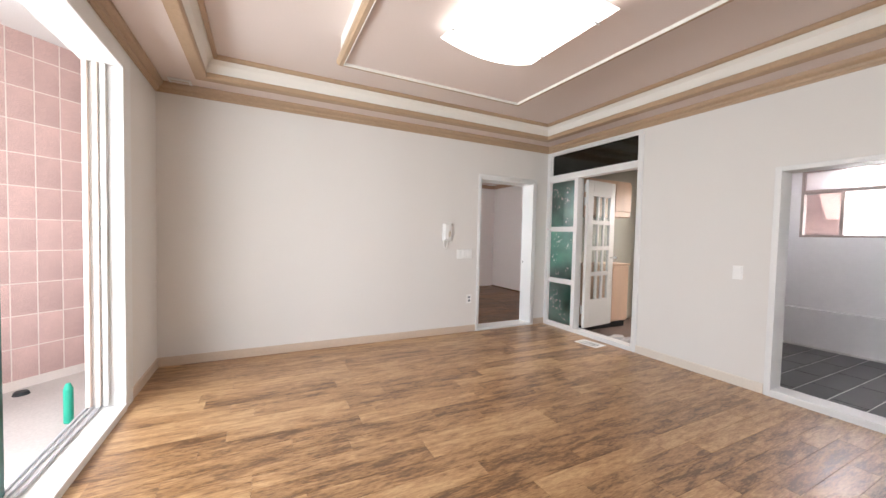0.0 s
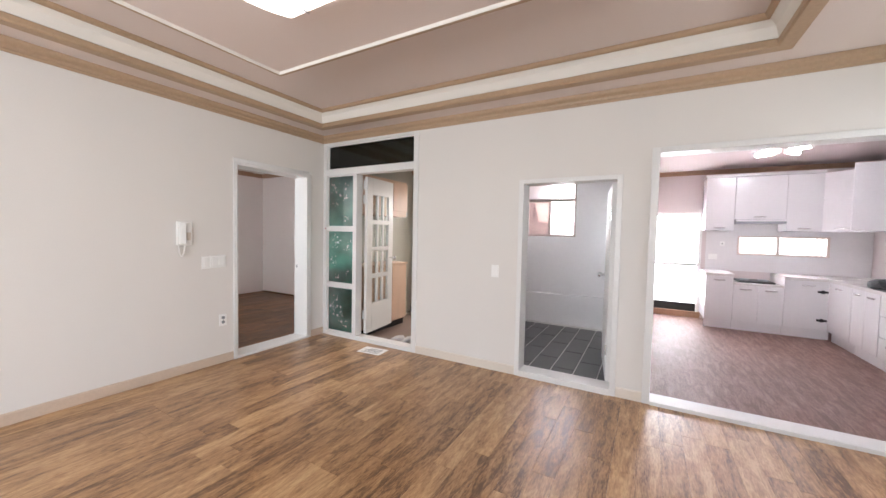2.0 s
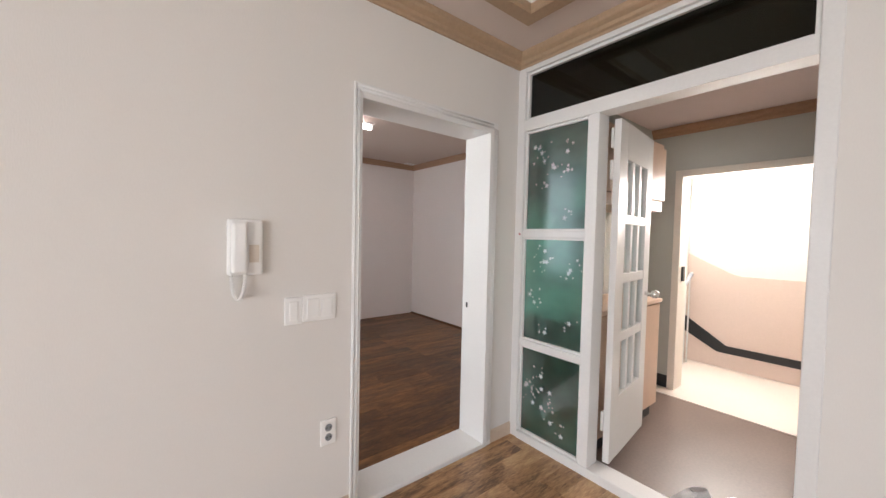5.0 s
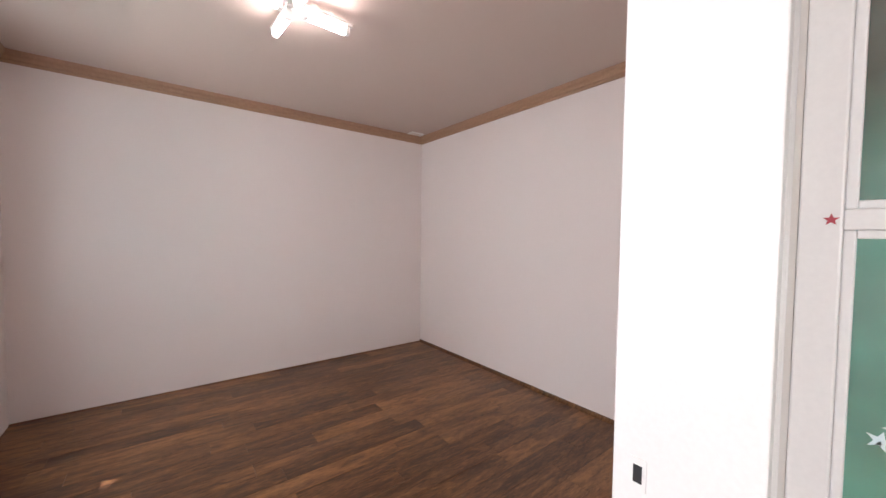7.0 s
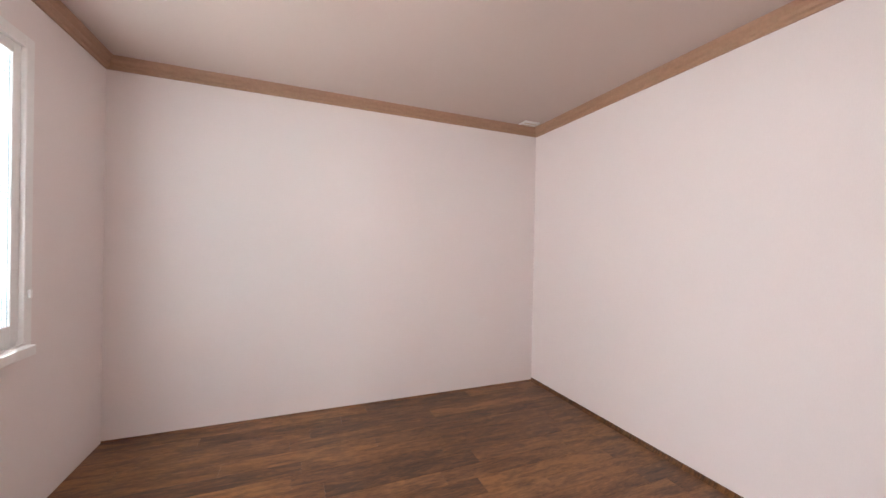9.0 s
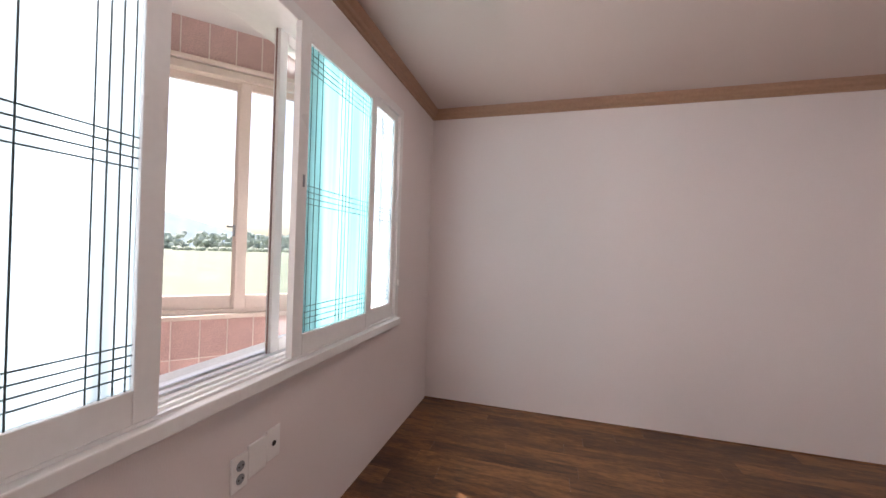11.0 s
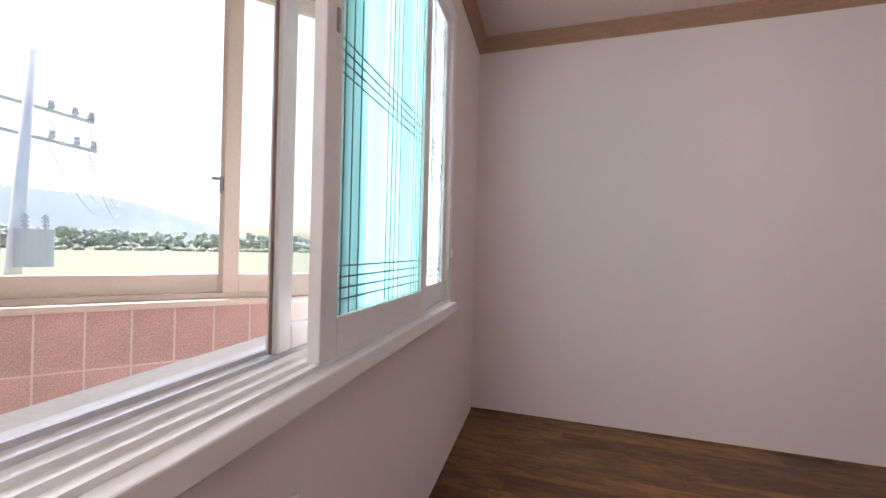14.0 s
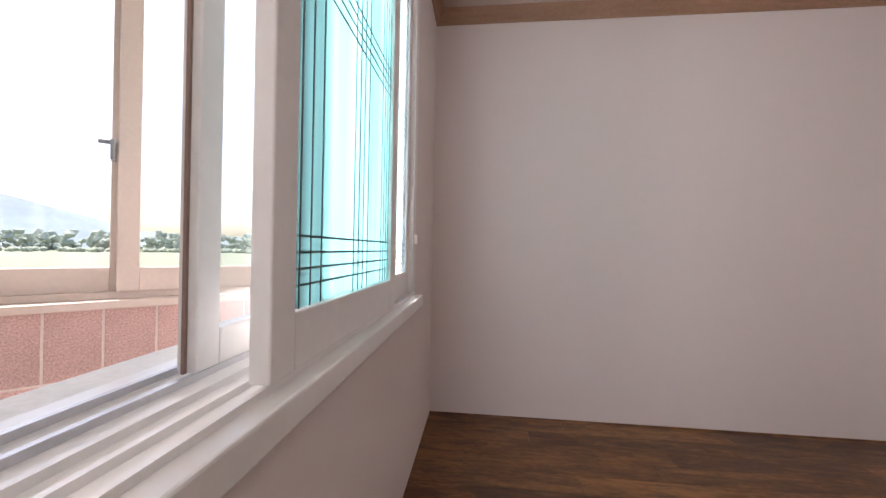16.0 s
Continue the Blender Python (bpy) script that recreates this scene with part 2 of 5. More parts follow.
DADO = mat("pink_dado_paint", (0.72, 0.58, 0.52), 0.5, spread=0.02, scale=5, fine=60, bump=0.04)
KPAPER = mat("kitchen_wall_paper", (0.66, 0.58, 0.57), 0.8, spread=0.015, fine=220, bump=0.12)
KCEIL = mat("kitchen_ceiling_paper", (0.66, 0.56, 0.55), 0.85, spread=0.015, fine=220, bump=0.12)
BLUEGREY = mat("blue_grey_panel", (0.50, 0.55, 0.60), 0.3, spread=0.03, bump=0.02)
LAMP = glow("lamp_diffuser", (1.0, 0.95, 0.90), 1.5)
TUBE = glow("lamp_tube", (1.0, 0.92, 0.88), 13.0)
TUBE_KITCHEN = glow("lamp_tube_kitchen", (0.97, 0.95, 1.0), 48.0)
GLASS = clear_glass("clear_glass")
SMOKED = clear_glass("smoked_glass", (0.16, 0.20, 0.17), 0.03)
GREEN_GLASS = frosted("green_frosted_glass", (0.25, 0.57, 0.51), 0.12, flecks=True)
TEAL_GLASS = frosted("teal_rolled_glass", (0.35, 0.57, 0.58), 0.32, streaks=1.0)
MILK_GLASS = frosted("white_rolled_glass", (0.50, 0.58, 0.61), 0.30, streaks=1.0)
MILK = frosted("milk_glass", (0.95, 0.93, 0.93), 0.15)
LINE = mat("glass_line", (0.035, 0.06, 0.06), 0.4, spread=0.05, bump=0)
STAR = mat("star_sticker", (0.60, 0.74, 0.78), 0.6, spread=0.05, bump=0)
SHOE = mat("grey_white_canvas", (0.62, 0.60, 0.60), 0.8, spread=0.08, fine=200, bump=0.3)
FIELD = mat("field_grass", (0.20, 0.22, 0.14), 0.9, spread=0.2, scale=1, fine=8, bump=0)
# Far tree and hill colours are lifted: distance haze is painted into them.
HAZED_LEAF = mat("haze_paled_foliage", (0.42, 0.46, 0.38), 0.9, spread=0.15, scale=2, fine=12, bump=0)
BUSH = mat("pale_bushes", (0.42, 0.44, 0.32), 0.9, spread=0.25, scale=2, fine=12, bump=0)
HAZED_HILL = mat("haze_tinted_hill", (0.20, 0.25, 0.28), 0.95, spread=0.16, scale=0.08, fine=0.25, bump=0)
# Pole and fittings paled: the flare veil over them is in these colours.
POLE = mat("veil_paled_concrete", (0.74, 0.75, 0.77), 0.8, spread=0.06, fine=60)
LINEWORK = mat("veil_paled_metal", (0.55, 0.58, 0.60), 0.6, 0.1, spread=0.06)
METAL_GREY = mat("painted_metal_grey", (0.30, 0.32, 0.34), 0.5, 0.3, spread=0.06)


# ---- building helpers ----
def box(bm, x0, x1, y0, y1, z0, z1, bevel=0.0, m=None):
    r = bmesh.ops.create_cube(bm, size=1.0)
    vs = r["verts"]
    for v in vs:
        v.co = Vector(((x0 + x1) / 2 + v.co.x * (x1 - x0), (y0 + y1) / 2 + v.co.y * (y1 - y0), (z0 + z1) / 2 + v.co.z * (z1 - z0)))
    if bevel:
        es = list({e for v in vs for e in v.link_edges})
        r = bmesh.ops.bevel(bm, geom=es, offset=bevel, segments=2, affect="EDGES", profile=0.5)
        vs = list({v for f in r["faces"] for v in f.verts} | {v for v in vs if v.is_valid})
    if m is not None:
        bmesh.ops.transform(bm, matrix=m, verts=vs)
    return bm


def B(*a, **k):
    return box(bmesh.new(), *a, **k)


def rod(bm, p, q, r, seg=10, r2=None):
    p, q = Vector(p), Vector(q)
    d = q - p
    m = Matrix.Translation((p + q) / 2) @ d.to_track_quat("Z", "Y").to_matrix().to_4x4()
    bmesh.ops.create_cone(bm, cap_ends=True, segments=seg, radius1=r, radius2=r if r2 is None else r2, depth=d.length, matrix=m)
    return bm


def part(name, bm, material, parent=None, label="", smooth=False):
    me = bpy.data.meshes.new(name)
    if parent is not None:
        o, p = Vector((0, 0, 0)), parent
        while p is not None:
            o += p.location
            p = p.parent
        bmesh.ops.translate(bm, vec=-o, verts=bm.verts)
    bm.to_mesh(me)
    bm.free()
    if smooth:
        for f in me.polygons:
            f.use_smooth = True
    me.materials.append(material)
    ob = new(name, me)
    ob.parent = parent
    if label:
        ob["label"] = label
    return ob


def thing(name, at, label, category, group="", kind=""):
    ob = new(name)
    ob.location = at
    ob.empty_display_size = 0.1
    return tagged(ob, label, category, group, kind)


def setting(name, bm, material, label, category):
    return tagged(part(name, bm, material), label, category, "", "structure")


def holed(axis, a0, a1, b0, b1, z0, z1, holes):
    """A wall slab: axis 'x' runs along x between a0 and a1, with thickness b0 to b1; 'y' the other way. holes: (from, to, bottom, top)."""
    bm = bmesh.new()
    cuts = sorted({a0, a1, *[h[0] for h in holes], *[h[1] for h in holes]})
    for s, e in zip(cuts, cuts[1:]):
        mid = (s + e) / 2
        z = z0
        spans = []
        for h in sorted([h for h in holes if h[0] <= mid <= h[1]], key=lambda h: h[2]):
            if h[2] > z:
                spans.append((z, h[2]))
            z = h[3]
        if z < z1:
            spans.append((z, z1))
        for q0, q1 in spans:
            if axis == "x":
                box(bm, s, e, b0, b1, q0, q1)
            else:
                box(bm, b0, b1, s, e, q0, q1)
    bmesh.ops.remove_doubles(bm, verts=bm.verts, dist=0.0005)
    return bm


def strip(profile, p, q, up=(0, 0, 1), out=(0, 0, 0)):
    """A moulding: profile points (out, up) swept from p to q."""
    bm = bmesh.new()
    p, q, o, u = Vector(p), Vector(q), Vector(out), Vector(up)
    rings = []
    for c in (p, q):
        rings.append([bm.verts.new(c + o * a + u * b) for a, b in profile])
    n = len(profile)
    for i in range(n):
        j = (i + 1) % n
        bm.faces.new((rings[0][i], rings[0][j], rings[1][j], rings[1][i]))
    bm.faces.new(list(reversed(rings[0])))
    bm.faces.new(rings[1])
    bmesh.ops.recalc_face_normals(bm, faces=bm.faces)
    return bm


# ---- plan ----
W, E, N, S = -4.58, 0.0, 0.0, -4.73         # living room faces
BW, BE, BS, BN = -1.85, 1.555, 0.20, 3.60   # bedroom faces
KE, KS, KN = 4.15, -6.50, -3.66             # kitchen faces
TE, TN, TS = 2.42, -1.66, -3.56             # bathroom faces
CROWN, CEIL = 2.475, 2.56
BCROWN, BCEIL = 2.46, 2.54

floor = setting("floor", B(W - 0.2, 0.08, -5.75, 0.2, -0.2, -0.004), DARK, "wood-print plank floor of the living room", "floor")
floor_bedroom = setting("floor_bedroom", B(BW, BE, 0.2, BN, -0.2, -0.004), DARK, "dark wood-print plank floor of the bedroom", "floor")
setting("floor_kitchen", B(0.08, KE + 0.2, KS - 0.1, KN, -0.2, 0.0), FLOOR_KIT, "reddish brown vinyl floor of the kitchen", "floor")
floor_bath = setting("floor_bathroom", B(0.08, TE, TS, TN, -0.2, -0.016), SLATE_GROUT, "dark tiled bathroom floor with pale grout", "floor")
setting("floor_entry", B(0.10, 1.72, -1.60, 0.0, -0.25, -0.05), ENTRY_FLOOR, "brown tiled floor of the entry", "floor")

# walls of the living room and the rooms behind it
DOOR_L, DOOR_R, DOOR_T = -1.178, -0.258, 2.035
setting("wall_north", holed("x", W - 0.2, BE + 0.15, 0.0, 0.10, -0.1, 2.9, [(DOOR_L, DOOR_R, -0.1, DOOR_T)]), PAPER, "greige wallpapered wall of the living room", "wall")
setting("wall_bedroom_south", holed("x", BW - 0.2, BE + 0.15, 0.10, BS, -0.1, 2.9, [(DOOR_L, DOOR_R, -0.1, DOOR_T)]), PAPER_BED, "pale wallpapered bedroom wall", "wall")
setting("wall_east", holed("y", -5.75, 0.0, 0.0, 0.15, -0.1, 2.9,
                           [(-1.45, 0.0, -0.1, CROWN), (-3.475, -2.655, 0.0, 1.845), (-5.635, -3.745, -0.1, 2.035)]), PAPER, "greige wallpapered wall with three openings", "wall")
setting("wall_west", holed("y", -5.75, 0.0, W - 0.20, W, -0.1, 2.9, [(-3.9, -0.82, -0.1, 2.36)]), PAPER, "greige wallpapered wall with the balcony door", "wall")
setting("wall_south", B(W, -1.16, S - 0.14, S, -0.1, 2.9), PAPER, "pale wallpapered wall that ends in a free corner", "wall")
# The opening is out of view, added along with the recess fill lamp.
setting("wall_recess", holed("x", W, 0.15, -5.75, -5.63, -0.1, 2.9, [(-1.1, -0.1, 0.9, 2.1)]), PAPER, "plain wall at the back of the recess", "wall")
setting("wall_bedroom_west", holed("y", BS, BN + 0.2, BW - 0.20, BW, -0.1, 2.9, [(0.31, 2.845, 0.83, 2.235)]), PAPER_BED, "pale wallpapered bedroom wall with a wide window", "wall")
setting("wall_bedroom_north", B(BW, BE + 0.15, BN, BN + 0.2, -0.1, 2.9), PAPER_BED, "pale wallpapered bedroom wall", "wall")
setting("wall_bedroom_east", B(BE, BE + 0.15, BS, BN, -0.1, 2.9), PAPER_BED, "pale wallpapered bedroom wall", "wall")
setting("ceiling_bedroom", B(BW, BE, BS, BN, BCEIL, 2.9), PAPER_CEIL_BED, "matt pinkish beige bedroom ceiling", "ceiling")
setting("wall_entry_south", B(0.15, 3.0, -1.62, -1.47, -0.1, 2.9), ENTRY_WALL, "grey-green entry wall", "wall")
setting("wall_entry_east", holed("y", -1.47, -0.10, 1.90, 2.05, -0.1, 2.9, [(-1.34, -0.33, -0.1, 1.97)]), ENTRY_WALL, "grey-green entry wall with the front doorway", "wall")
setting("wall_entry_north", B(0.15, 3.0, -0.10, -0.002, -0.1, 2.9), ENTRY_WALL, "grey-green entry wall", "wall")
setting("ceiling_entry", B(0.15, 1.90, -1.47, -0.1, 2.42, 2.6), KCEIL, "plain entry ceiling", "ceiling")
setting("wall_bathroom_north", B(0.15, TE + 0.15, TN, TN + 0.04, -0.1, 2.9), GLAZED, "white glazed tile wall", "wall")
setting("wall_bathroom_east", holed("y", TS, TN, TE, TE + 0.15, -0.1, 2.9, [(-2.74, -1.97, 1.34, 2.18)]), GLAZED, "white glazed tile wall with a small window", "wall")
setting("wall_bathroom_south", B(0.15, TE + 0.15, TS - 0.09, TS, -0.1, 2.9), GLAZED, "white glazed tile wall", "wall")
setting("ceiling_bathroom", B(0.15, TE, TS, TN, 2.28, 2.5), WHITE, "white bathroom ceiling", "ceiling")
setting("wall_kitchen_east", holed("y", KS - 0.15, KN, KE, KE + 0.15, -0.1, 2.9, [(-4.50, -3.78, 0.10, 1.80), (-6.06, -4.98, 1.11, 1.41)]), KPAPER, "pinkish kitchen wall with a back door and a low window", "wall")
setting("wall_kitchen_south", B(0.0, KE, KS - 0.15, KS, -0.1, 2.9), KPAPER, "pinkish kitchen wall", "wall")
setting("wall_kitchen_west", B(0.0, 0.15, KS, -5.75, -0.1, 2.9), KPAPER, "pinkish kitchen wall", "wall")
setting("wall_kitchen_north", B(TE + 0.15, KE, KN, KN + 0.1, -0.1, 2.9), KPAPER, "pinkish kitchen wall", "wall")
setting("wall_kitchen_partition", B(0.15, TE + 0.15, KN - 0.012, TS - 0.092, -0.1, 2.9), KPAPER, "pinkish kitchen wall", "wall")
setting("ceiling_kitchen", B(0.15, KE, KS, KN, 2.50, 2.7), KCEIL, "pinkish kitchen ceiling", "ceiling")

# ---- living room ceiling ----
TX0, TX1, TY0, TY1 = -4.17, -0.36, -4.36, -0.36     # tray opening
bm = bmesh.new()
box(bm, W, TX0, S, 0, CEIL, 2.9)
box(bm, TX1, 0, -5.63, 0, CEIL, 2.9)
box(bm, TX0, TX1, TY1, 0, CEIL, 2.9)
box(bm, TX0, TX1, S, TY0, CEIL, 2.9)
box(bm, W, TX1, -5.63, S - 0.001, CEIL, 2.9)
setting("ceiling_soffit", bm, PAPER_CEIL, "pinkish beige papered soffit round the tray ceiling", "ceiling")
setting("ceiling", B(TX0 - 0.05, TX1 + 0.05, TY0 - 0.05, TY1 + 0.05, 2.72, 2.90), PAPER_CEIL, "pinkish beige papered tray ceiling", "ceiling")


def ring(name, x0, x1, y0, y1, profile, z, material, label, inward=True):
    """A mitred moulding round a rectangle; profile points (distance inwards, up)."""
    bm = bmesh.new()
    k = 1 if inward else -1
    loops = []
    for a, b in profile:
        a *= k
        loops.append([bm.verts.new(c) for c in ((x0 + a, y0 + a, z + b), (x1 - a, y0 + a, z + b), (x1 - a, y1 - a, z + b), (x0 + a, y1 - a, z + b))])
    n = len(profile)
    for i in range(n):
        j = (i + 1) % n
        for c in range(4):
            d = (c + 1) % 4
            bm.faces.new((loops[i][c], loops[i][d], loops[j][d], loops[j][c]))
    bmesh.ops.recalc_face_normals(bm, faces=bm.faces)
    return setting(name, bm, material, label, "moulding")


STEPPED = [(0, 0), (0.012, 0), (0.016, 0.012), (0.030, 0.020), (0.034, 0.038), (0.058, 0.052), (0.066, 0.062), (0.070, 0.084), (0, 0.084)]
THIN = [(0, 0), (0.010, 0.003), (0.022, 0.010), (0.030, 0.024), (0.030, 0.038), (0, 0.038)]
SMALL = [(0, 0), (0.012, 0), (0.016, 0.014), (0.030, 0.022), (0.034, 0.040), (0.050, 0.054), (0.056, 0.079), (0, 0.079)]
# crown along each wall; the room opens to a recess in the south
setting("trim_crown_north", strip(STEPPED, (W, 0, CROWN), (0, 0, CROWN), out=(0, -1, 0)), TRIM, "stepped light brown wooden crown moulding", "moulding")
setting("trim_crown_east", strip(STEPPED, (0, 0, CROWN), (0, -5.63, CROWN), out=(-1, 0, 0)), TRIM, "stepped light brown wooden crown moulding", "moulding")
setting("trim_crown_west", strip(STEPPED, (W, 0, CROWN), (W, S, CROWN), out=(1, 0, 0)), TRIM, "stepped light brown wooden crown moulding", "moulding")
setting("trim_crown_south", strip(STEPPED, (W, S, CROWN), (-1.16, S, CROWN), out=(0, 1, 0)), TRIM, "stepped light brown wooden crown moulding", "moulding")
LIP = [(-0.075, -0.016), (0.004, -0.016), (0.014, -0.006), (0.014, 0.030), (0.0, 0.034), (-0.004, 0.0), (-0.075, 0.0)]
ring("trim_tray_lip", TX0, TX1, TY0, TY1, LIP, CEIL, TRIM, "light brown moulding along the tray edge")
ring("trim_tray_cove", TX0, TX1, TY0, TY1, [(0.0, 0.034), (0.010, 0.034), (0.030, 0.10), (0.075, 0.145), (0.075, 0.16), (0.0, 0.16)], CEIL, COVE, "white papered cove of the tray ceiling")
ring("trim_tray_top", TX0 + 0.07, TX1 - 0.07, TY0 + 0.07, TY1 - 0.07, THIN, 2.688, TRIM, "thin light brown moulding at the tray top")
# dropped centre panel
PX0, PX1, PY0, PY1 = -3.20, -1.57, -3.44, -1.26
setting("ceiling_panel", B(PX0, PX1, PY0, PY1, 2.525, 2.72), PAPER_CEIL, "papered centre panel hanging under the tray", "ceiling")
ring("trim_panel_edge", PX0, PX1, PY0, PY1, [(-0.040, 0.030), (-0.036, 0.004), (-0.022, -0.012), (0.004, -0.014), (0.004, 0.004), (-0.001, 0.030)], 2.52, TRIM, "light brown moulding round the centre panel")
ring("trim_panel_bead", PX0, PX1, PY0, PY1, [(0.0045, 0.004), (0.0045, -0.015), (0.008, -0.017), (0.011, -0.012), (0.012, 0.004)], 2.52, COVE, "thin pale bead inside the panel moulding")
ring("trim_panel_cove", PX0, PX1, PY0, PY1, [(-0.001, 0.03), (-0.012, 0.03), (-0.012, 0.20), (-0.001, 0.20)], 2.52, COVE, "white papered side of the centre panel")
ring("trim_crown_bedroom", BW, BE, BS, BN, SMALL, BCROWN, TRIM_BED, "stepped brown wooden crown moulding")

# baseboards
BB = [(0, 0), (0.010, 0), (0.010, 0.072), (0.006, 0.082), (0, 0.084)]


def base(name, p, q, out, material, label):
    return setting(name, strip(BB, p, q, out=out), material, label, "baseboard")


base("baseboard_north", (W, 0, 0), (-1.195, 0, 0), (0, -1, 0), BASE, "light brown baseboard")
base("baseboard_north_end", (-0.214, 0, 0), (-0.012, 0, 0), (0, -1, 0), BASE, "light brown baseboard")
base("baseboard_east", (0, -1.475, 0), (0, -2.62, 0), (-1, 0, 0), CREAM, "cream baseboard")
base("baseboard_east_end", (0, -3.51, 0), (0, -3.70, 0), (-1, 0, 0), CREAM, "cream baseboard")
base("baseboard_west", (W, 0, 0), (W, -0.74, 0), (1, 0, 0), BASE, "light brown baseboard")
base("baseboard_south", (W, S, 0), (-1.2, S, 0), (0, 1, 0), BASE, "light brown baseboard")
setting("trim_bedroom_floor_edge", strip([(0, 0), (0.020, 0), (0.006, 0.012), (0.003, 0.030), (0, 0.030)], (BE, BS, 0), (BE, BN, 0), out=(-1, 0, 0)), FLOOR_BED, "wood-print vinyl edge turned up at the wall", "trim")
setting("trim_bedroom_floor_edge_north", strip([(0, 0), (0.006, 0), (0.003, 0.010), (0, 0.010)], (BW, BN, 0), (BE, BN, 0), out=(0, -1, 0)), FLOOR_BED, "wood-print vinyl edge at the wall", "trim")
setting("trim_corner", B(-1.22, -1.150, S - 0.146, S + 0.010, 0, 2.475, bevel=0.012), CREAM, "cream wooden corner strip on the free wall end", "trim")

# ---- bedroom doorway ----
d = thing("door_frame", (-0.72, 0.1, 0), "white painted wooden door frame with the leaf taken off", "door frame", kind="structure")
part("casing", B(-1.192, DOOR_L, -0.016, 0.0, 0, 2.08, bevel=0.004), WHITE, d)
part("casing", B(DOOR_R, -0.215, -0.016, 0.0, 0, 2.08, bevel=0.004), WHITE, d)
part("casing", B(DOOR_L, DOOR_R, -0.016, 0.0, DOOR_T, 2.08, bevel=0.004), WHITE, d)
for x0, x1 in ((DOOR_L - 0.0005, DOOR_L + 0.028), (DOOR_R - 0.028, DOOR_R + 0.0005)):
    bm = B(x0, x1, -0.020, BS + 0.012, 0, DOOR_T, bevel=0.003)
    part("jamb", bm, WHITE, d)
part("head", B(DOOR_L + 0.028, DOOR_R - 0.028, -0.020, BS + 0.012, DOOR_T - 0.028, DOOR_T, bevel=0.003), WHITE, d)
part("sill", B(DOOR_L + 0.028, DOOR_R - 0.028, -0.022, BS + 0.012, 0, 0.028, bevel=0.005), WHITE, d, "white painted threshold")
for x in (DOOR_L - 0.006, DOOR_L + 0.012, DOOR_R + 0.004, DOOR_R + 0.019, DOOR_R + 0.034):
    y = -0.020 if DOOR_L < x < DOOR_R else -0.0165
    part("bead", rod(bmesh.new(), (x, y, 0.03), (x, y, 2.04), 0.0048, 8), WHITE, d, "", True)
for z in (DOOR_T + 0.010, DOOR_T + 0.030):
    part("bead", rod(bmesh.new(), (DOOR_L, -0.0165, z), (DOOR_R, -0.0165, z), 0.0048, 8), WHITE, d, "", True)
part("strike_plate", B(DOOR_R - 0.0305, DOOR_R - 0.028, 0.148, 0.178, 0.87, 0.93), WHITE, d, "white painted strike plate")
part("strike_hole", B(DOOR_R - 0.0315, DOOR_R - 0.0300, 0.155, 0.171, 0.883, 0.917), BLACK, d)

# ---- entry partition with glazing ----
p = thing("door_partition", (0.05, -0.72, 0), "white painted wooden partition with smoked transom and green frosted sidelight", "partition", kind="structure")
PM0, PM1 = -0.575, -0.515
part("post", B(-0.012, 0.10, -0.060, -0.0005, 0, CROWN, bevel=0.004), WHITE, p)
part("post", B(-0.012, 0.10, -1.475, -1.415, 0, CROWN, bevel=0.004), WHITE, p)
part("mullion", B(-0.010, 0.10, PM0, PM1, 0.05, 2.06, bevel=0.004), WHITE, p)
part("transom_bar", B(-0.014, 0.10, -1.415, -0.060, 2.06, 2.13, bevel=0.004), WHITE, p)
part("top_rail", B(-0.010, 0.10, -1.415, -0.060, 2.445, CROWN, bevel=0.003), WHITE, p)
part("sill", B(-0.014, 0.12, -1.415, -0.060, -0.05, 0.05, bevel=0.006), WHITE, p, "white painted threshold")
for z in (0.64, 1.365):
    part("glazing_bar", B(-0.006, 0.06, PM1, -0.060, z, z + 0.038, bevel=0.003), WHITE, p)
def bead_frame(x0, x1, y0, y1, z0, z1, w=0.016):
    """Glazing beads that step in round a pane."""
    part("bead", B(x0, x1, y0, y0 + w, z0, z1, bevel=0.003), WHITE, p)
    part("bead", B(x0, x1, y1 - w, y1, z0, z1, bevel=0.003), WHITE, p)
    part("bead", B(x0, x1, y0 + w, y1 - w, z0, z0 + w, bevel=0.003), WHITE, p)
    part("bead", B(x0, x1, y0 + w, y1 - w, z1 - w, z1, bevel=0.003), WHITE, p)


for z0, z1 in ((0.05, 0.64), (0.678, 1.365), (1.403, 2.06)):
    bead_frame(0.006, 0.0235, PM1, -0.060, z0, z1)
bead_frame(0.008, 0.0295, -1.415, -0.060, 2.13, 2.445, 0.018)
part("transom_pane", B(0.030, 0.036, -1.415, -0.060, 2.13, 2.445), SMOKED, p, "dark smoked glass")
for z0, z1 in ((0.05, 0.64), (0.678, 1.365), (1.403, 2.06)):
    part("sidelight_pane", B(0.024, 0.030, PM1, -0.060, z0, z1), GREEN_GLASS, p, "green frosted glass with pale stars")
rnd = random.Random(4)


def star(bm, y, z, r, x=0.0225, turn=0.0):
    vs = []
    for i in range(10):
        a = turn + i * math.pi / 5
        q = r if i % 2 == 0 else r * 0.40
        vs.append(bm.verts.new((x, y + q * math.sin(a), z + q * math.cos(a))))
    bm.faces.new(vs)


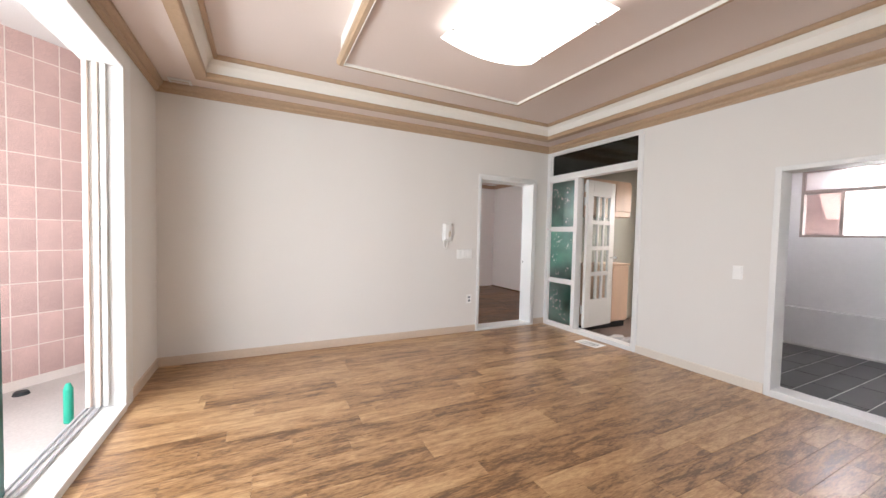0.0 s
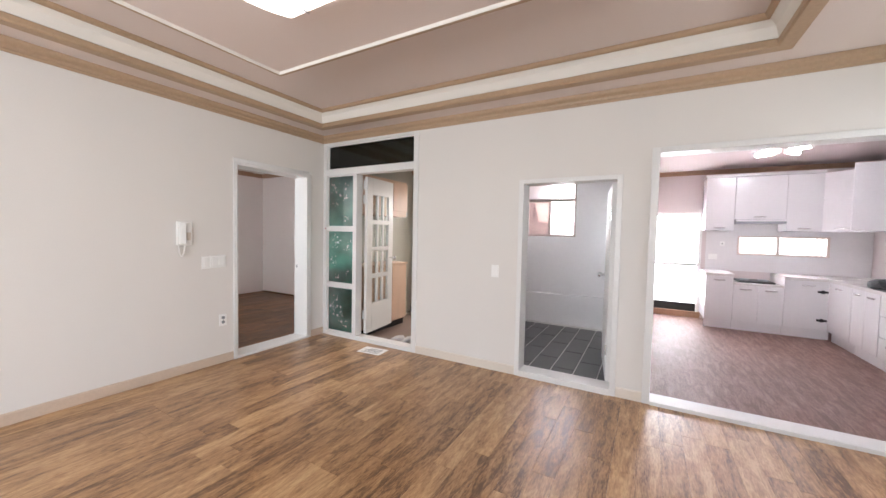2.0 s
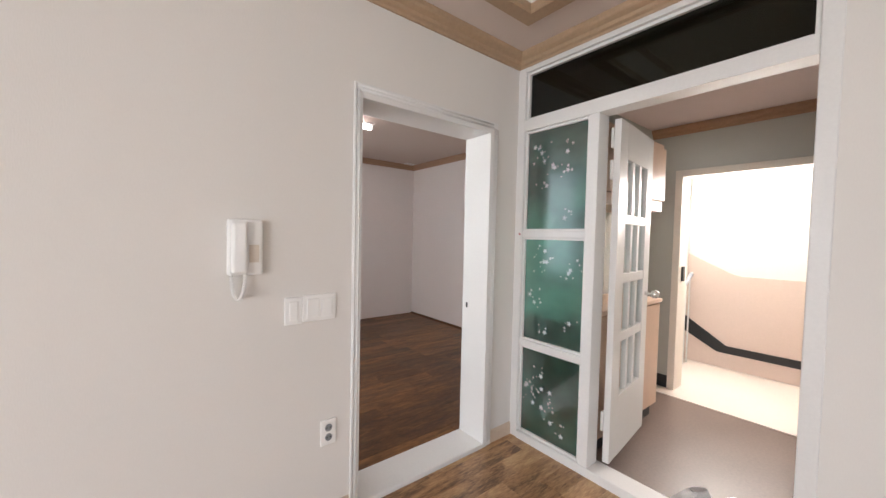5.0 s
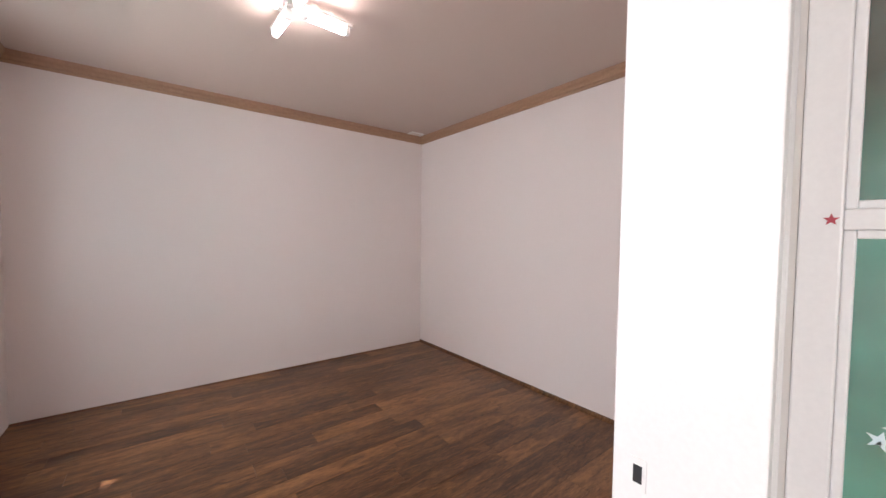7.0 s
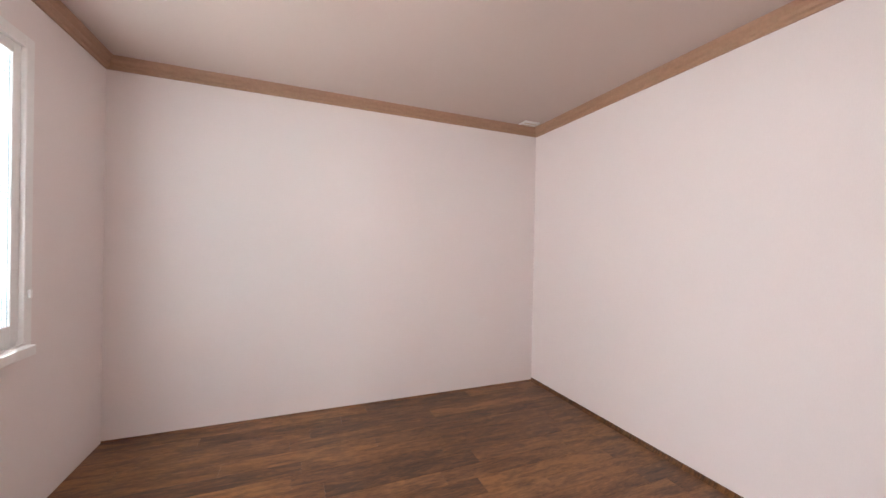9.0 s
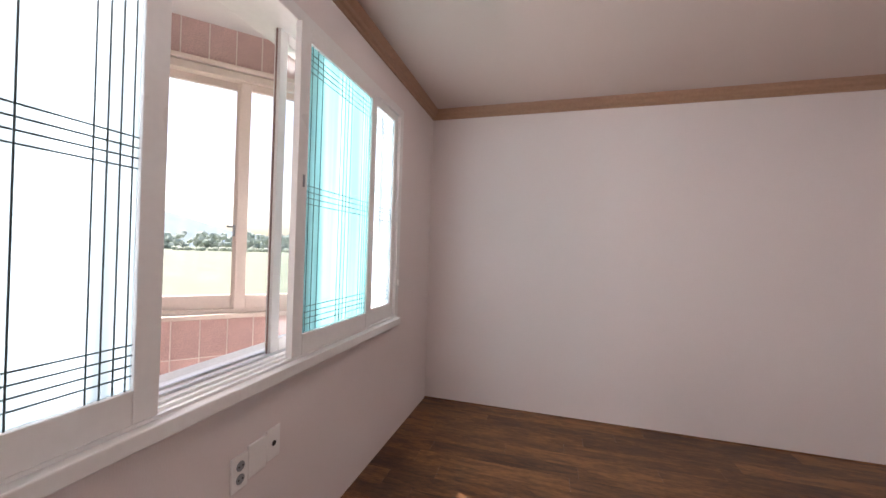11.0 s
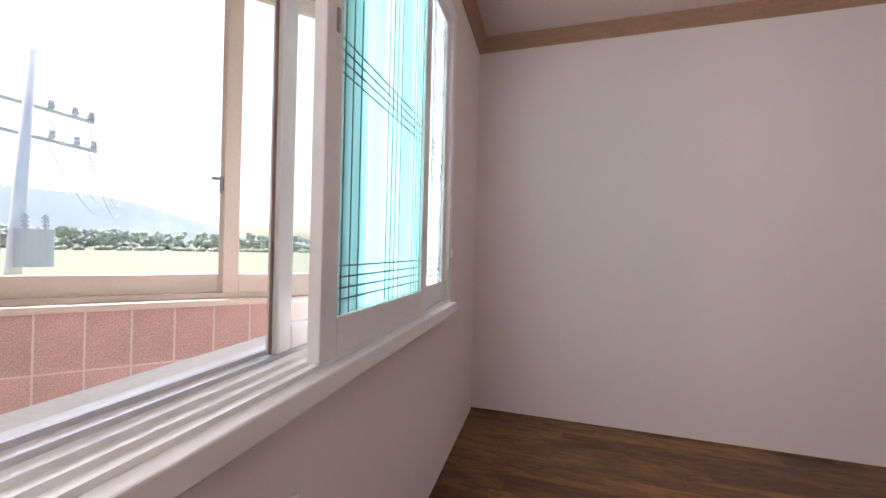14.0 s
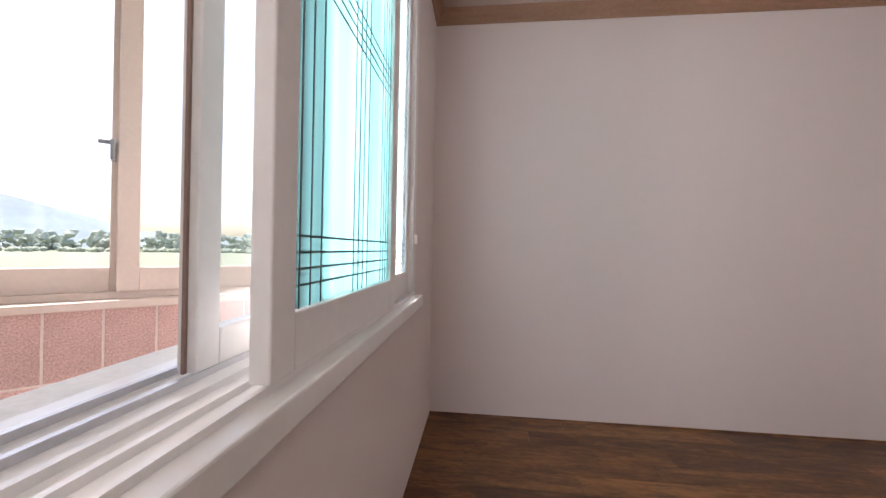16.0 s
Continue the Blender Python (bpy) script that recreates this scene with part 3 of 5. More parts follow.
for z0, z1 in ((0.05, 0.64), (0.678, 1.365), (1.403, 2.06)):
    bm = bmesh.new()
    for _ in range(9):
        cy, cz = rnd.uniform(PM1 + 0.07, -0.13), rnd.uniform(z0 + 0.07, z1 - 0.07)
        for r_ in (0.019, 0.012, 0.009, 0.007, 0.006):
            star(bm, cy + rnd.uniform(-0.05, 0.05), cz + rnd.uniform(-0.045, 0.045), r_, turn=rnd.uniform(0, 1.2))
    r = bmesh.ops.extrude_face_region(bm, geom=bm.faces[:])
    bmesh.ops.translate(bm, vec=(-0.0008, 0, 0), verts=[v for v in r["geom"] if isinstance(v, bmesh.types.BMVert)])
    part("star_decal", bm, STAR, p, "pale star stickers")
bm = bmesh.new()
star(bm, -0.045, 1.384, 0.012, x=-0.0135)
part("red_star", bm, mat("red_sticker", (0.45, 0.06, 0.08), 0.5), p, "small red star sticker")

# glazed leaf, opened into the entry
leaf = thing("door_glazed", (0.11, -0.605, 0.06), "white wooden glazed door with twelve small panes, standing open", "door", kind="structure")
LX0, LX1, LY0, LY1 = 0.11, 0.74, -0.640, -0.602
cols = [LX0 + 0.125, LX0 + 0.255, LX0 + 0.385, LX0 + 0.515]
rowz = [0.43, 0.78, 1.13, 1.48, 1.83]
part("stile", B(LX0, cols[0], LY0, LY1, 0.06, 2.04, bevel=0.003), WHITE, leaf)
part("stile", B(cols[-1], LX1, LY0, LY1, 0.06, 2.04, bevel=0.003), WHITE, leaf)
part("bottom_rail", B(cols[0], cols[-1], LY0, LY1, 0.06, rowz[0]), WHITE, leaf)
part("top_rail", B(cols[0], cols[-1], LY0, LY1, rowz[-1], 2.04), WHITE, leaf)
for x in cols[1:-1]:
    part("glazing_bar", B(x - 0.017, x + 0.017, LY0 + 0.004, LY1 - 0.004, rowz[0], rowz[-1], bevel=0.003), WHITE, leaf)
for z in rowz[1:-1]:
    part("glazing_bar", B(cols[0], cols[-1], LY0 + 0.002, LY1 - 0.002, z - 0.028, z + 0.028, bevel=0.003), WHITE, leaf)
for x0, x1 in zip(cols, cols[1:]):
    for z0, z1 in zip(rowz, rowz[1:]):
        part("pane", B(x0, x1, LY0 + 0.017, LY0 + 0.021, z0, z1), GLASS, leaf)
bm = bmesh.new()
rod(bm, (LX1 - 0.06, LY0 - 0.05, 1.0), (LX1 - 0.06, LY0, 1.0), 0.012)
bmesh.ops.create_uvsphere(bm, u_segments=14, v_segments=8, radius=0.028, matrix=Matrix.Translation((LX1 - 0.06, LY0 - 0.06, 1.0)))
part("door_knob", bm, CHROME, leaf, "brass-coloured door knob", True)
for z in (0.25, 1.70, 1.88):
    bm = rod(bmesh.new(), (0.100, -0.598, z), (0.100, -0.598, z + 0.11), 0.009)
    box(bm, 0.098, 0.124, -0.601, -0.596, z, z + 0.11)
    part("hinge", bm, WHITE, leaf, "white painted butt hinge")

leaf.rotation_euler = (0, 0, radians(7))

# entry cabinets, front door frame, shoes
for nm, z0, z1, nd in (("shoe_cabinet", -0.02, 0.90, 3), ("wall_cabinet", 1.587, 2.11, 3)):
    c = thing(nm, (0.55, -0.33, z0), "peach wood-grain " + ("shoe cabinet on the entry floor" if z0 < 1 else "cabinet hung on the entry wall"), "cabinet")
    part("body", B(0.16, 1.22, -0.45, -0.102, max(z0, -0.05) + (0.06 if z0 < 1 else 0), z1 - (0.03 if z0 < 1 else 0), bevel=0.003), PEACH, c)
    for i in range(nd):
        x = 0.165 + i * 0.352
        part("door", B(x, x + 0.346, -0.470, -0.452, z0 + 0.08, z1 - 0.04, bevel=0.003), PEACH, c)
    if z0 < 1:
        part("top", B(0.155, 1.235, -0.48, -0.102, z1 - 0.028, z1, bevel=0.004), PEACH, c)
        part("plinth", B(0.18, 1.20, -0.43, -0.12, -0.05, z0 + 0.06), BLACK, c)
f = thing("door_entrance_frame", (1.97, -0.9, 0), "cream painted front door frame standing open", "door frame", kind="structure")
part("jamb", B(1.87, 2.07, -0.375, -0.315, -0.05, 2.01, bevel=0.004), CREAM, f)
part("lock_keeper", B(1.93, 1.99, -0.390, -0.375, 0.98, 1.12, bevel=0.004), BLACK, f, "dark metal lock keeper on the jamb")
part("jamb", B(1.87, 2.07, -1.355, -1.30, -0.05, 2.01, bevel=0.004), CREAM, f)
part("head", B(1.87, 2.07, -1.30, -0.375, 1.95, 2.01, bevel=0.004), CREAM, f)
setting("baseboard_entry", B(1.885, 1.90, -0.315, -0.10, -0.05, 0.07), BLACK, "black baseboard in the entry", "baseboard")
setting("floor_stairwell", B(1.72, 3.3, -1.62, 0.05, -0.25, -0.045), LANDING, "pale worn stairwell landing floor", "floor")
setting("wall_stairwell_east", B(3.0, 3.1, -1.62, 0.18, -0.25, 2.9), WHITE, "white stairwell wall", "wall")
setting("ceiling_stairwell", B(2.05, 3.0, -1.47, -0.1, 2.7, 2.9), WHITE, "white stairwell ceiling", "ceiling")


def wall_band(name, x0, x1, outline, material, label, category):
    """A flat band on the stairwell wall; outline points (y, z)."""
    bm = bmesh.new()
    f_ = bm.faces.new([bm.verts.new((x1, y, z)) for y, z in outline])
    g_ = bmesh.ops.extrude_face_region(bm, geom=[f_])
    bmesh.ops.translate(bm, vec=(x0 - x1, 0, 0), verts=[v for v in g_["geom"] if isinstance(v, bmesh.types.BMVert)])
    bmesh.ops.recalc_face_normals(bm, faces=bm.faces)
    return setting(name, bm, material, label, category)


wall_band("wall_stairwell_dado", 2.994, 3.0, [(-1.6, -0.04), (-1.6, 0.99), (-0.60, 0.99), (-0.52, 1.01), (0.0, 1.27), (0.0, -0.04)], DADO, "pale pink painted dado that rises with the stair", "wall")
wall_band("baseboard_stairwell", 2.980, 2.994, [(-1.6, 0.13), (-1.6, 0.21), (-0.50, 0.21), (0.0, 0.55), (0.0, 0.36), (-0.42, 0.13)], BLACK, "dark stair skirting that rises with the steps", "baseboard")
setting("trim_entry_crown", strip(SMALL, (1.90, -1.47, 2.34), (1.90, -0.10, 2.34), out=(-1, 0, 0)), TRIM_BED, "brown wooden crown moulding in the entry", "moulding")
rail = thing("stair_railing", (2.7, -0.12, -0.045), "white metal stair railing on the landing", "railing")
part("handrail", rod(bmesh.new(), (2.35, -0.16, 0.66), (2.93, -0.16, 0.98), 0.020), METAL_GREY, rail)
for i in range(5):
    x = 2.40 + i * 0.12
    part("baluster", rod(bmesh.new(), (x, -0.16, -0.045), (x, -0.16, 0.68 + i * 0.066), 0.008, 8), WHITE, rail)


def shoe(name, m, material, label, group, l=0.27, w=0.095, h=0.10):
    s = thing(name, m.translation, label, "shoe", group)
    for nm, pts, mt in (("sole", [(0.0, 0.9), (0.022, 1.0)], BLACK if material is BLACK else WHITE), ("upper", [(0.022, 0.94), (0.05, 0.9), (0.075, 0.66), (h, 0.42)], material)):
        bm = bmesh.new()
        rings = []
        for z, k in pts:
            rg = []
            for i in range(20):
                a = i / 20 * math.tau
                ly = math.sin(a) * l / 2 * (k if nm == "upper" else 1) - (1 - k) * l * 0.28 * (nm == "upper")
                lx = math.cos(a) * w / 2 * k * (1.0 + 0.16 * math.sin(a))
                rg.append(bm.verts.new(m @ Vector((lx, ly, z))))
            rings.append(rg)
        for r0, r1 in zip(rings, rings[1:]):
            for i in range(20):
                bm.faces.new((r0[i], r0[(i + 1) % 20], r1[(i + 1) % 20], r1[i]))
        bm.faces.new(list(reversed(rings[0])))
        if nm == "sole" or material is BLACK:
            bm.faces.new(rings[-1])
        else:
            inn = [bm.verts.new(v.co + Vector((0, 0, -0.05))) for v in rings[-1]]
            for i in range(20):
                bm.faces.new((rings[-1][i], rings[-1][(i + 1) % 20], inn[(i + 1) % 20], inn[i]))
            bm.faces.new(inn)
        part(nm, bm, mt, s, "", True)
    if material is not BLACK:
        for i in range(4):
            z = 0.062 + i * 0.010
            y = 0.045 - i * 0.022
            part("lace", rod(bmesh.new(), m @ Vector((-0.028, y, z)), m @ Vector((0.028, y, z)), 0.004, 6), WHITE, s)
    return s


shoe("sneaker", pose(0.27, -1.00, -0.05, 0, 0, 60), SHOE, "grey-white canvas sneaker dropped on the entry floor", "sneakers in the entry")
shoe("sneaker", pose(0.30, -1.14, -0.05, 0, 0, 75), SHOE, "grey-white canvas sneaker dropped on the entry floor", "sneakers in the entry")
shoe("slipper", pose(-1.30, -4.25, 0.0, 0, 0, -6), BLACK, "black rubber slipper lying on the wood floor", "", 0.30, 0.14, 0.060)
flyer = thing("flyer", (-0.25, -1.02, 0.0), "white printed paper flyer on the floor by the threshold", "paper")
FM = pose(-0.21, -1.03, 0, 0, 0, 5)
part("sheet", B(-0.10, 0.10, -0.15, 0.15, 0.001, 0.0025, m=FM), PLASTIC, flyer)
bm = bmesh.new()
for i in range(6):
    box(bm, -0.07 + i * 0.024, -0.060 + i * 0.024, -0.11, 0.11 - 0.03 * (i % 3), 0.0025, 0.0032, m=FM)
part("print", bm, METAL_GREY, flyer, "grey printed lines")

# ---- wall fittings in the living room ----
ic = thing("intercom", (-1.64, 0, 1.19), "white plastic intercom handset with a coiled cord on the wall", "intercom")
part("base", B(-1.71, -1.585, -0.030, 0.0, 1.19, 1.41, bevel=0.008), PLASTIC, ic)
part("handset", B(-1.70, -1.645, -0.062, -0.031, 1.20, 1.40, bevel=0.010), PLASTIC, ic)
part("keypad", B(-1.635, -1.60, -0.034, -0.0305, 1.24, 1.31), CREAM, ic)
cu = bpy.data.curves.new("cord", "CURVE")
cu.dimensions, cu.bevel_depth = "3D", 0.0035
sp = cu.splines.new("POLY")
cp = []
for i in range(140):
    a = i / 139 * math.pi
    cp.append((-1.662 + 0.024 * math.cos(a) + 0.005 * math.cos(i * 1.3) - 0.012, -0.030 + 0.005 * math.sin(i * 1.3), 1.195 - 0.10 * math.sin(a)))
sp.points.add(len(cp) - 1)
for q, c in zip(sp.points, cp):
    q.co = (c[0] + 1.64, c[1], c[2] - 1.19, 1)
cu.materials.append(PLASTIC)
cord = new("cord", cu)
cord.parent = ic
cord["label"] = "coiled white cord"


def plate(name, m, w, h, label, category, keys=0, holes=0, dots=0):
    """A wall plate in its own x (width), z (height), facing -y."""
    t = thing(name, m.translation, label, category)
    part("plate", B(-w / 2, w / 2, -0.010, 0.0, -h / 2, h / 2, bevel=0.004, m=m), PLASTIC, t)
    for i in range(keys):
        kw = (w - 0.03) / keys
        x = -w / 2 + 0.015 + i * kw
        part("key", B(x + 0.004, x + kw - 0.004, -0.015, -0.009, -h / 2 + 0.018, h / 2 - 0.018, bevel=0.003, m=m), PLASTIC, t)
    for i in range(holes):
        bm = rod(bmesh.new(), m @ Vector((0, -0.0125, (i - (holes - 1) / 2) * 0.045)), m @ Vector((0, -0.009, (i - (holes - 1) / 2) * 0.045)), 0.017, 16)
        part("socket", bm, METAL_GREY, t, "dark round socket")
        for s in (-1, 1):
            bm = rod(bmesh.new(), m @ Vector((s * 0.008, -0.0135, (i - (holes - 1) / 2) * 0.045)), m @ Vector((s * 0.008, -0.012, (i - (holes - 1) / 2) * 0.045)), 0.0032, 8)
            part("pin_hole", bm, BLACK, t)
    for i in range(dots):
        bm = rod(bmesh.new(), m @ Vector((0, -0.0125, 0)), m @ Vector((0, -0.009, 0)), 0.010, 14)
        part("aerial_socket", bm, BLACK, t, "small dark aerial socket")
    return t


plate("light_switch", pose(-1.460, 0, 1.022), 0.074, 0.12, "white plastic single light switch beside the bedroom door", "switch", keys=1)
plate("light_switch", pose(-1.346, 0, 1.027), 0.152, 0.12, "white plastic double light switch beside the bedroom door", "switch", keys=2)
plate("wall_outlet", pose(-1.30, 0, 0.435), 0.075, 0.12, "white plastic double wall outlet", "outlet", holes=2)
plate("light_switch", pose(0, -2.40, 0.99, 0, 0, -90), 0.075, 0.12, "white plastic light switch beside the bathroom door", "switch", keys=1)
# outlets under the bedroom window face +x
plate("wall_outlet", pose(BW, 1.555, 0.528, 0, 0, 90), 0.070, 0.12, "white plastic double wall outlet under the window", "outlet", holes=2)
plate("phone_outlet", pose(BW, 1.634, 0.540, 0, 0, 90), 0.088, 0.118, "white plastic blank phone outlet under the window", "outlet")
plate("aerial_outlet", pose(BW, 1.713, 0.550, 0, 0, 90), 0.070, 0.12, "white plastic aerial outlet under the window", "outlet", dots=1)

# ceiling lamps
cl = thing("ceiling_lamp", (-2.41, -2.375, 2.52), "square white ceiling lamp with a bowed diffuser, lit", "ceiling lamp")
bm = bmesh.new()
LXC, LYC, LHX, LHY, G = -2.41, -2.375, 0.350, 0.350, 16
arcs = []
for y, dz in ((LYC - LHY, 0.0), (LYC + LHY, 0.0)):
    row = []
    for i in range(G + 1):
        u = 2 * i / G - 1
        row.append(bm.verts.new((LXC + LHX * u, y, 2.462 - 0.055 * (1 - u * u))))
    top = [bm.verts.new((LXC + LHX * u, y, 2.468)) for u in (1, -1)]
    arcs.append((row, top))
for i in range(G):
    bm.faces.new((arcs[0][0][i], arcs[0][0][i + 1], arcs[1][0][i + 1], arcs[1][0][i]))
for row, top in arcs:
    bm.faces.new(row + top)
bmesh.ops.recalc_face_normals(bm, faces=bm.faces)
part("diffuser", bm, LAMP, cl, "glowing white bowed diffuser sheet")
part("base_plate", B(-2.72, -2.10, -2.69, -2.06, 2.470, 2.525, bevel=0.006), WHITE, cl)
for sy in (-0.22, 0.22):
    for sx in (-1, 1):
        x = LXC + sx * 0.333
        part("clip", B(x - 0.022, x + 0.022, LYC + sy - 0.006, LYC + sy + 0.006, 2.450, 2.472, bevel=0.002), CHROME, cl, "small chrome clip")


def tube_lamp(name, at, arms, turn, label, light):
    """Crossed white channels under a domed base, a tube slung below each arm."""
    t = thing(name, at, label, "ceiling lamp")
    m = pose(*at, 0, 0, turn)
    bm = bmesh.new()
    bmesh.ops.create_cone(bm, cap_ends=True, segments=28, radius1=0.055, radius2=0.085, depth=0.045, matrix=m @ pose(0, 0, -0.0225))
    part("base", bm, WHITE, t)
    for i in range(arms):
        q = m @ pose(0, 0, 0, 0, 0, i * 360 / arms)
        part("channel", B(0.03, 0.315, -0.019, 0.019, -0.062, -0.046, bevel=0.003, m=q), WHITE, t, "white metal channel")
        bm = rod(bmesh.new(), q @ Vector((0.075, 0, -0.093)), q @ Vector((0.275, 0, -0.093)), 0.019, 14)
        part("lamp_tube", bm, light, t, "glowing white tube", True)
        part("end_cap", B(0.276, 0.300, -0.017, 0.017, -0.108, -0.0625, bevel=0.004, m=q), WHITE, t)
        part("lamp_holder", B(0.050, 0.074, -0.018, 0.018, -0.112, -0.0625, bevel=0.004, m=q), WHITE, t)
    return t


tube_lamp("cross_lamp", (-0.47, 1.775, BCEIL), 4, 3, "white four-armed tube lamp on the bedroom ceiling, lit", TUBE)
tube_lamp("cross_lamp", (2.4, -5.05, 2.50), 4, 45, "white four-armed tube lamp on the kitchen ceiling, lit", TUBE_KITCHEN)
bl = thing("bathroom_lamp", (1.5, -2.35, 2.28), "round white bathroom ceiling lamp, lit", "ceiling lamp")
bm = bmesh.new()
bmesh.ops.create_uvsphere(bm, u_segments=24, v_segments=12, radius=0.13, matrix=Matrix.Translation((1.5, -2.35, 2.27)) @ Matrix.Diagonal((1, 1, 0.4, 1)))
part("shade", bm, glow("bath_lamp", (1, 0.97, 0.95), 16.0), bl, "", True)


def vent(x, y, z, label):
    v = thing("ceiling_vent", (x, y, z), label, "vent")
    part("frame", B(x - 0.085, x + 0.085, y - 0.055, y + 0.055, z - 0.010, z, bevel=0.003), WHITE, v)
    for i in range(4):
        part("slat", B(x - 0.065, x + 0.065, y - 0.042 + i * 0.023, y - 0.030 + i * 0.023, z - 0.014, z - 0.009), BASE if i % 2 else WHITE, v)


vent(-4.38, -0.13, CEIL, "small white slatted vent cap on the living room ceiling")
vent(1.38, 3.47, BCEIL, "small white slatted vent cap on the bedroom ceiling")

# ---- bathroom ----
bf = thing("door_bathroom_frame", (0.07, -3.06, 0), "white painted bathroom door frame", "door frame", kind="structure")
part("casing", B(-0.018, 0.165, -2.67, -2.625, 0.0, 1.87, bevel=0.004), WHITE, bf)
part("casing", B(-0.018, 0.165, -3.505, -3.46, 0.0, 1.87, bevel=0.004), WHITE, bf)
part("head", B(-0.018, 0.165, -3.46, -2.67, 1.83, 1.87, bevel=0.004), WHITE, bf)
part("sill", B(-0.020, 0.165, -3.46, -2.67, -0.02, 0.055, bevel=0.005), WHITE, bf, "white painted threshold")
bd = thing("door_bathroom", (0.12, -3.455, 0.06), "white bathroom door standing open into the bathroom", "door", kind="structure")
DM = pose(0.145, -3.45, 0, 0, 0, 8)
part("leaf", B(0, 0.74, -0.0, 0.036, 0.06, 1.82, bevel=0.003, m=DM), WHITE, bd)
for z0, z1 in ((0.20, 0.85), (1.0, 1.70)):
    part("panel", B(0.10, 0.64, 0.036, 0.042, z0, z1, bevel=0.003, m=DM), WHITE, bd)
bm = rod(bmesh.new(), DM @ Vector((0.68, 0.036, 0.95)), DM @ Vector((0.68, 0.075, 0.95)), 0.011)
bmesh.ops.create_uvsphere(bm, u_segments=14, v_segments=8, radius=0.027, matrix=Matrix.Translation(DM @ Vector((0.68, 0.085, 0.95))))
part("door_knob", bm, CHROME, bd, "chrome door knob", True)
for z in (0.3, 1.5):
    part("hinge", rod(bmesh.new(), DM @ Vector((-0.006, 0.040, z)), DM @ Vector((-0.006, 0.040, z + 0.09)), 0.008), CHROME, bd)
setting("trim_bathroom_ledge", B(TE - 0.05, TE, TS, TN, -0.016, 0.45, bevel=0.006), GLAZED, "white tiled ledge along the bathroom wall", "trim")
bw = thing("window_bathroom", (TE + 0.05, -2.35, 1.34), "small sliding bathroom window with a beige frame", "window", kind="structure")
for nm, a in (("frame", (-2.74, -2.71, 1.34, 2.18)), ("frame", (-2.0, -1.97, 1.34, 2.18)), ("frame", (-2.71, -2.0, 1.34, 1.37)), ("frame", (-2.71, -2.0, 2.15, 2.18)), ("transom", (-2.71, -2.0, 1.88, 1.93)), ("meeting_stile", (-2.36, -2.325, 1.37, 1.88))):
    part(nm, B(TE + 0.0, TE + 0.08, a[0], a[1], a[2], a[3], bevel=0.003), BATH_ALU, bw)
part("pane", B(TE + 0.05, TE + 0.055, -2.71, -2.36, 1.37, 1.88), MILK, bw)
part("pane", B(TE + 0.03, TE + 0.035, -2.325, -2.0, 1.37, 1.88), GLASS, bw)
part("pane", B(TE + 0.04, TE + 0.045, -2.71, -2.0, 1.93, 2.15), MILK, bw)

# ---- kitchen ----
ko = thing("door_kitchen_opening", (0.07, -4.7, 0), "white painted frame of the wide kitchen opening", "door frame", kind="structure")
part("casing", B(-0.018, 0.165, -3.76, -3.705, 0, 2.065, bevel=0.004), WHITE, ko)
part("casing", B(-0.018, 0.165, -5.655, -5.62, 0, 2.065, bevel=0.004), WHITE, ko)
part("head", B(-0.018, 0.165, -5.62, -3.76, 2.02, 2.065, bevel=0.004), WHITE, ko)
part("sill", B(-0.025, 0.165, -5.62, -3.76, -0.02, 0.030, bevel=0.006), WHITE, ko, "white painted threshold")
setting("trim_kitchen_crown_east", strip(SMALL, (KE, KS, 2.43), (KE, KN, 2.43), out=(-1, 0, 0)), TRIM_BED, "brown crown moulding in the kitchen", "moulding")
setting("trim_kitchen_crown_north", strip(SMALL, (0.15, KN - 0.012, 2.43), (KE, KN - 0.012, 2.43), out=(0, -1, 0)), TRIM_BED, "brown crown moulding in the kitchen", "moulding")
kd = thing("door_kitchen_back", (KE + 0.06, -4.14, 0.1), "white aluminium back door with two obscured glass panes", "door", kind="structure")
for a in ((-4.50, -4.455, 0.10, 1.80), (-3.825, -3.78, 0.10, 1.80), (-4.455, -3.825, 1.755, 1.80), (-4.455, -3.825, 0.88, 0.93)):
    part("frame", B(KE - 0.01, KE + 0.07, *a, bevel=0.003), PVC, kd)
part("kick_panel", B(KE + 0.01, KE + 0.05, -4.455, -3.825, 0.10, 0.24), DARK, kd, "dark kick panel")
part("pane", B(KE + 0.03, KE + 0.035, -4.455, -3.825, 0.24, 0.88), MILK, kd)
part("pane", B(KE + 0.03, KE + 0.035, -4.455, -3.825, 0.93, 1.755), MILK, kd)
part("sill", B(KE - 0.05, KE + 0.15, -4.52, -3.76, 0.0, 0.10, bevel=0.006), TRIM_BED, kd, "brown wooden step")
kw = thing("window_kitchen", (KE + 0.05, -5.52, 1.11), "low wide sliding kitchen window", "window", kind="structure")
for a in ((-6.06, -6.03, 1.11, 1.41), (-5.01, -4.98, 1.11, 1.41), (-6.03, -5.01, 1.11, 1.135), (-6.03, -5.01, 1.385, 1.41), (-5.50, -5.46, 1.135, 1.385)):
    part("frame", B(KE - 0.006, KE + 0.07, *a, bevel=0.003), ALU, kw)
part("pane", B(KE + 0.04, KE + 0.045, -5.46, -5.01, 1.135, 1.385), MILK, kw)
part("pane", B(KE + 0.03, KE + 0.035, -6.03, -5.50, 1.135, 1.385), MILK, kw)
for y in (-5.98, -5.92):
    part("bar", B(KE + 0.0, KE + 0.02, y - 0.006, y + 0.006, 1.135, 1.385), ALU_GREY, kw)
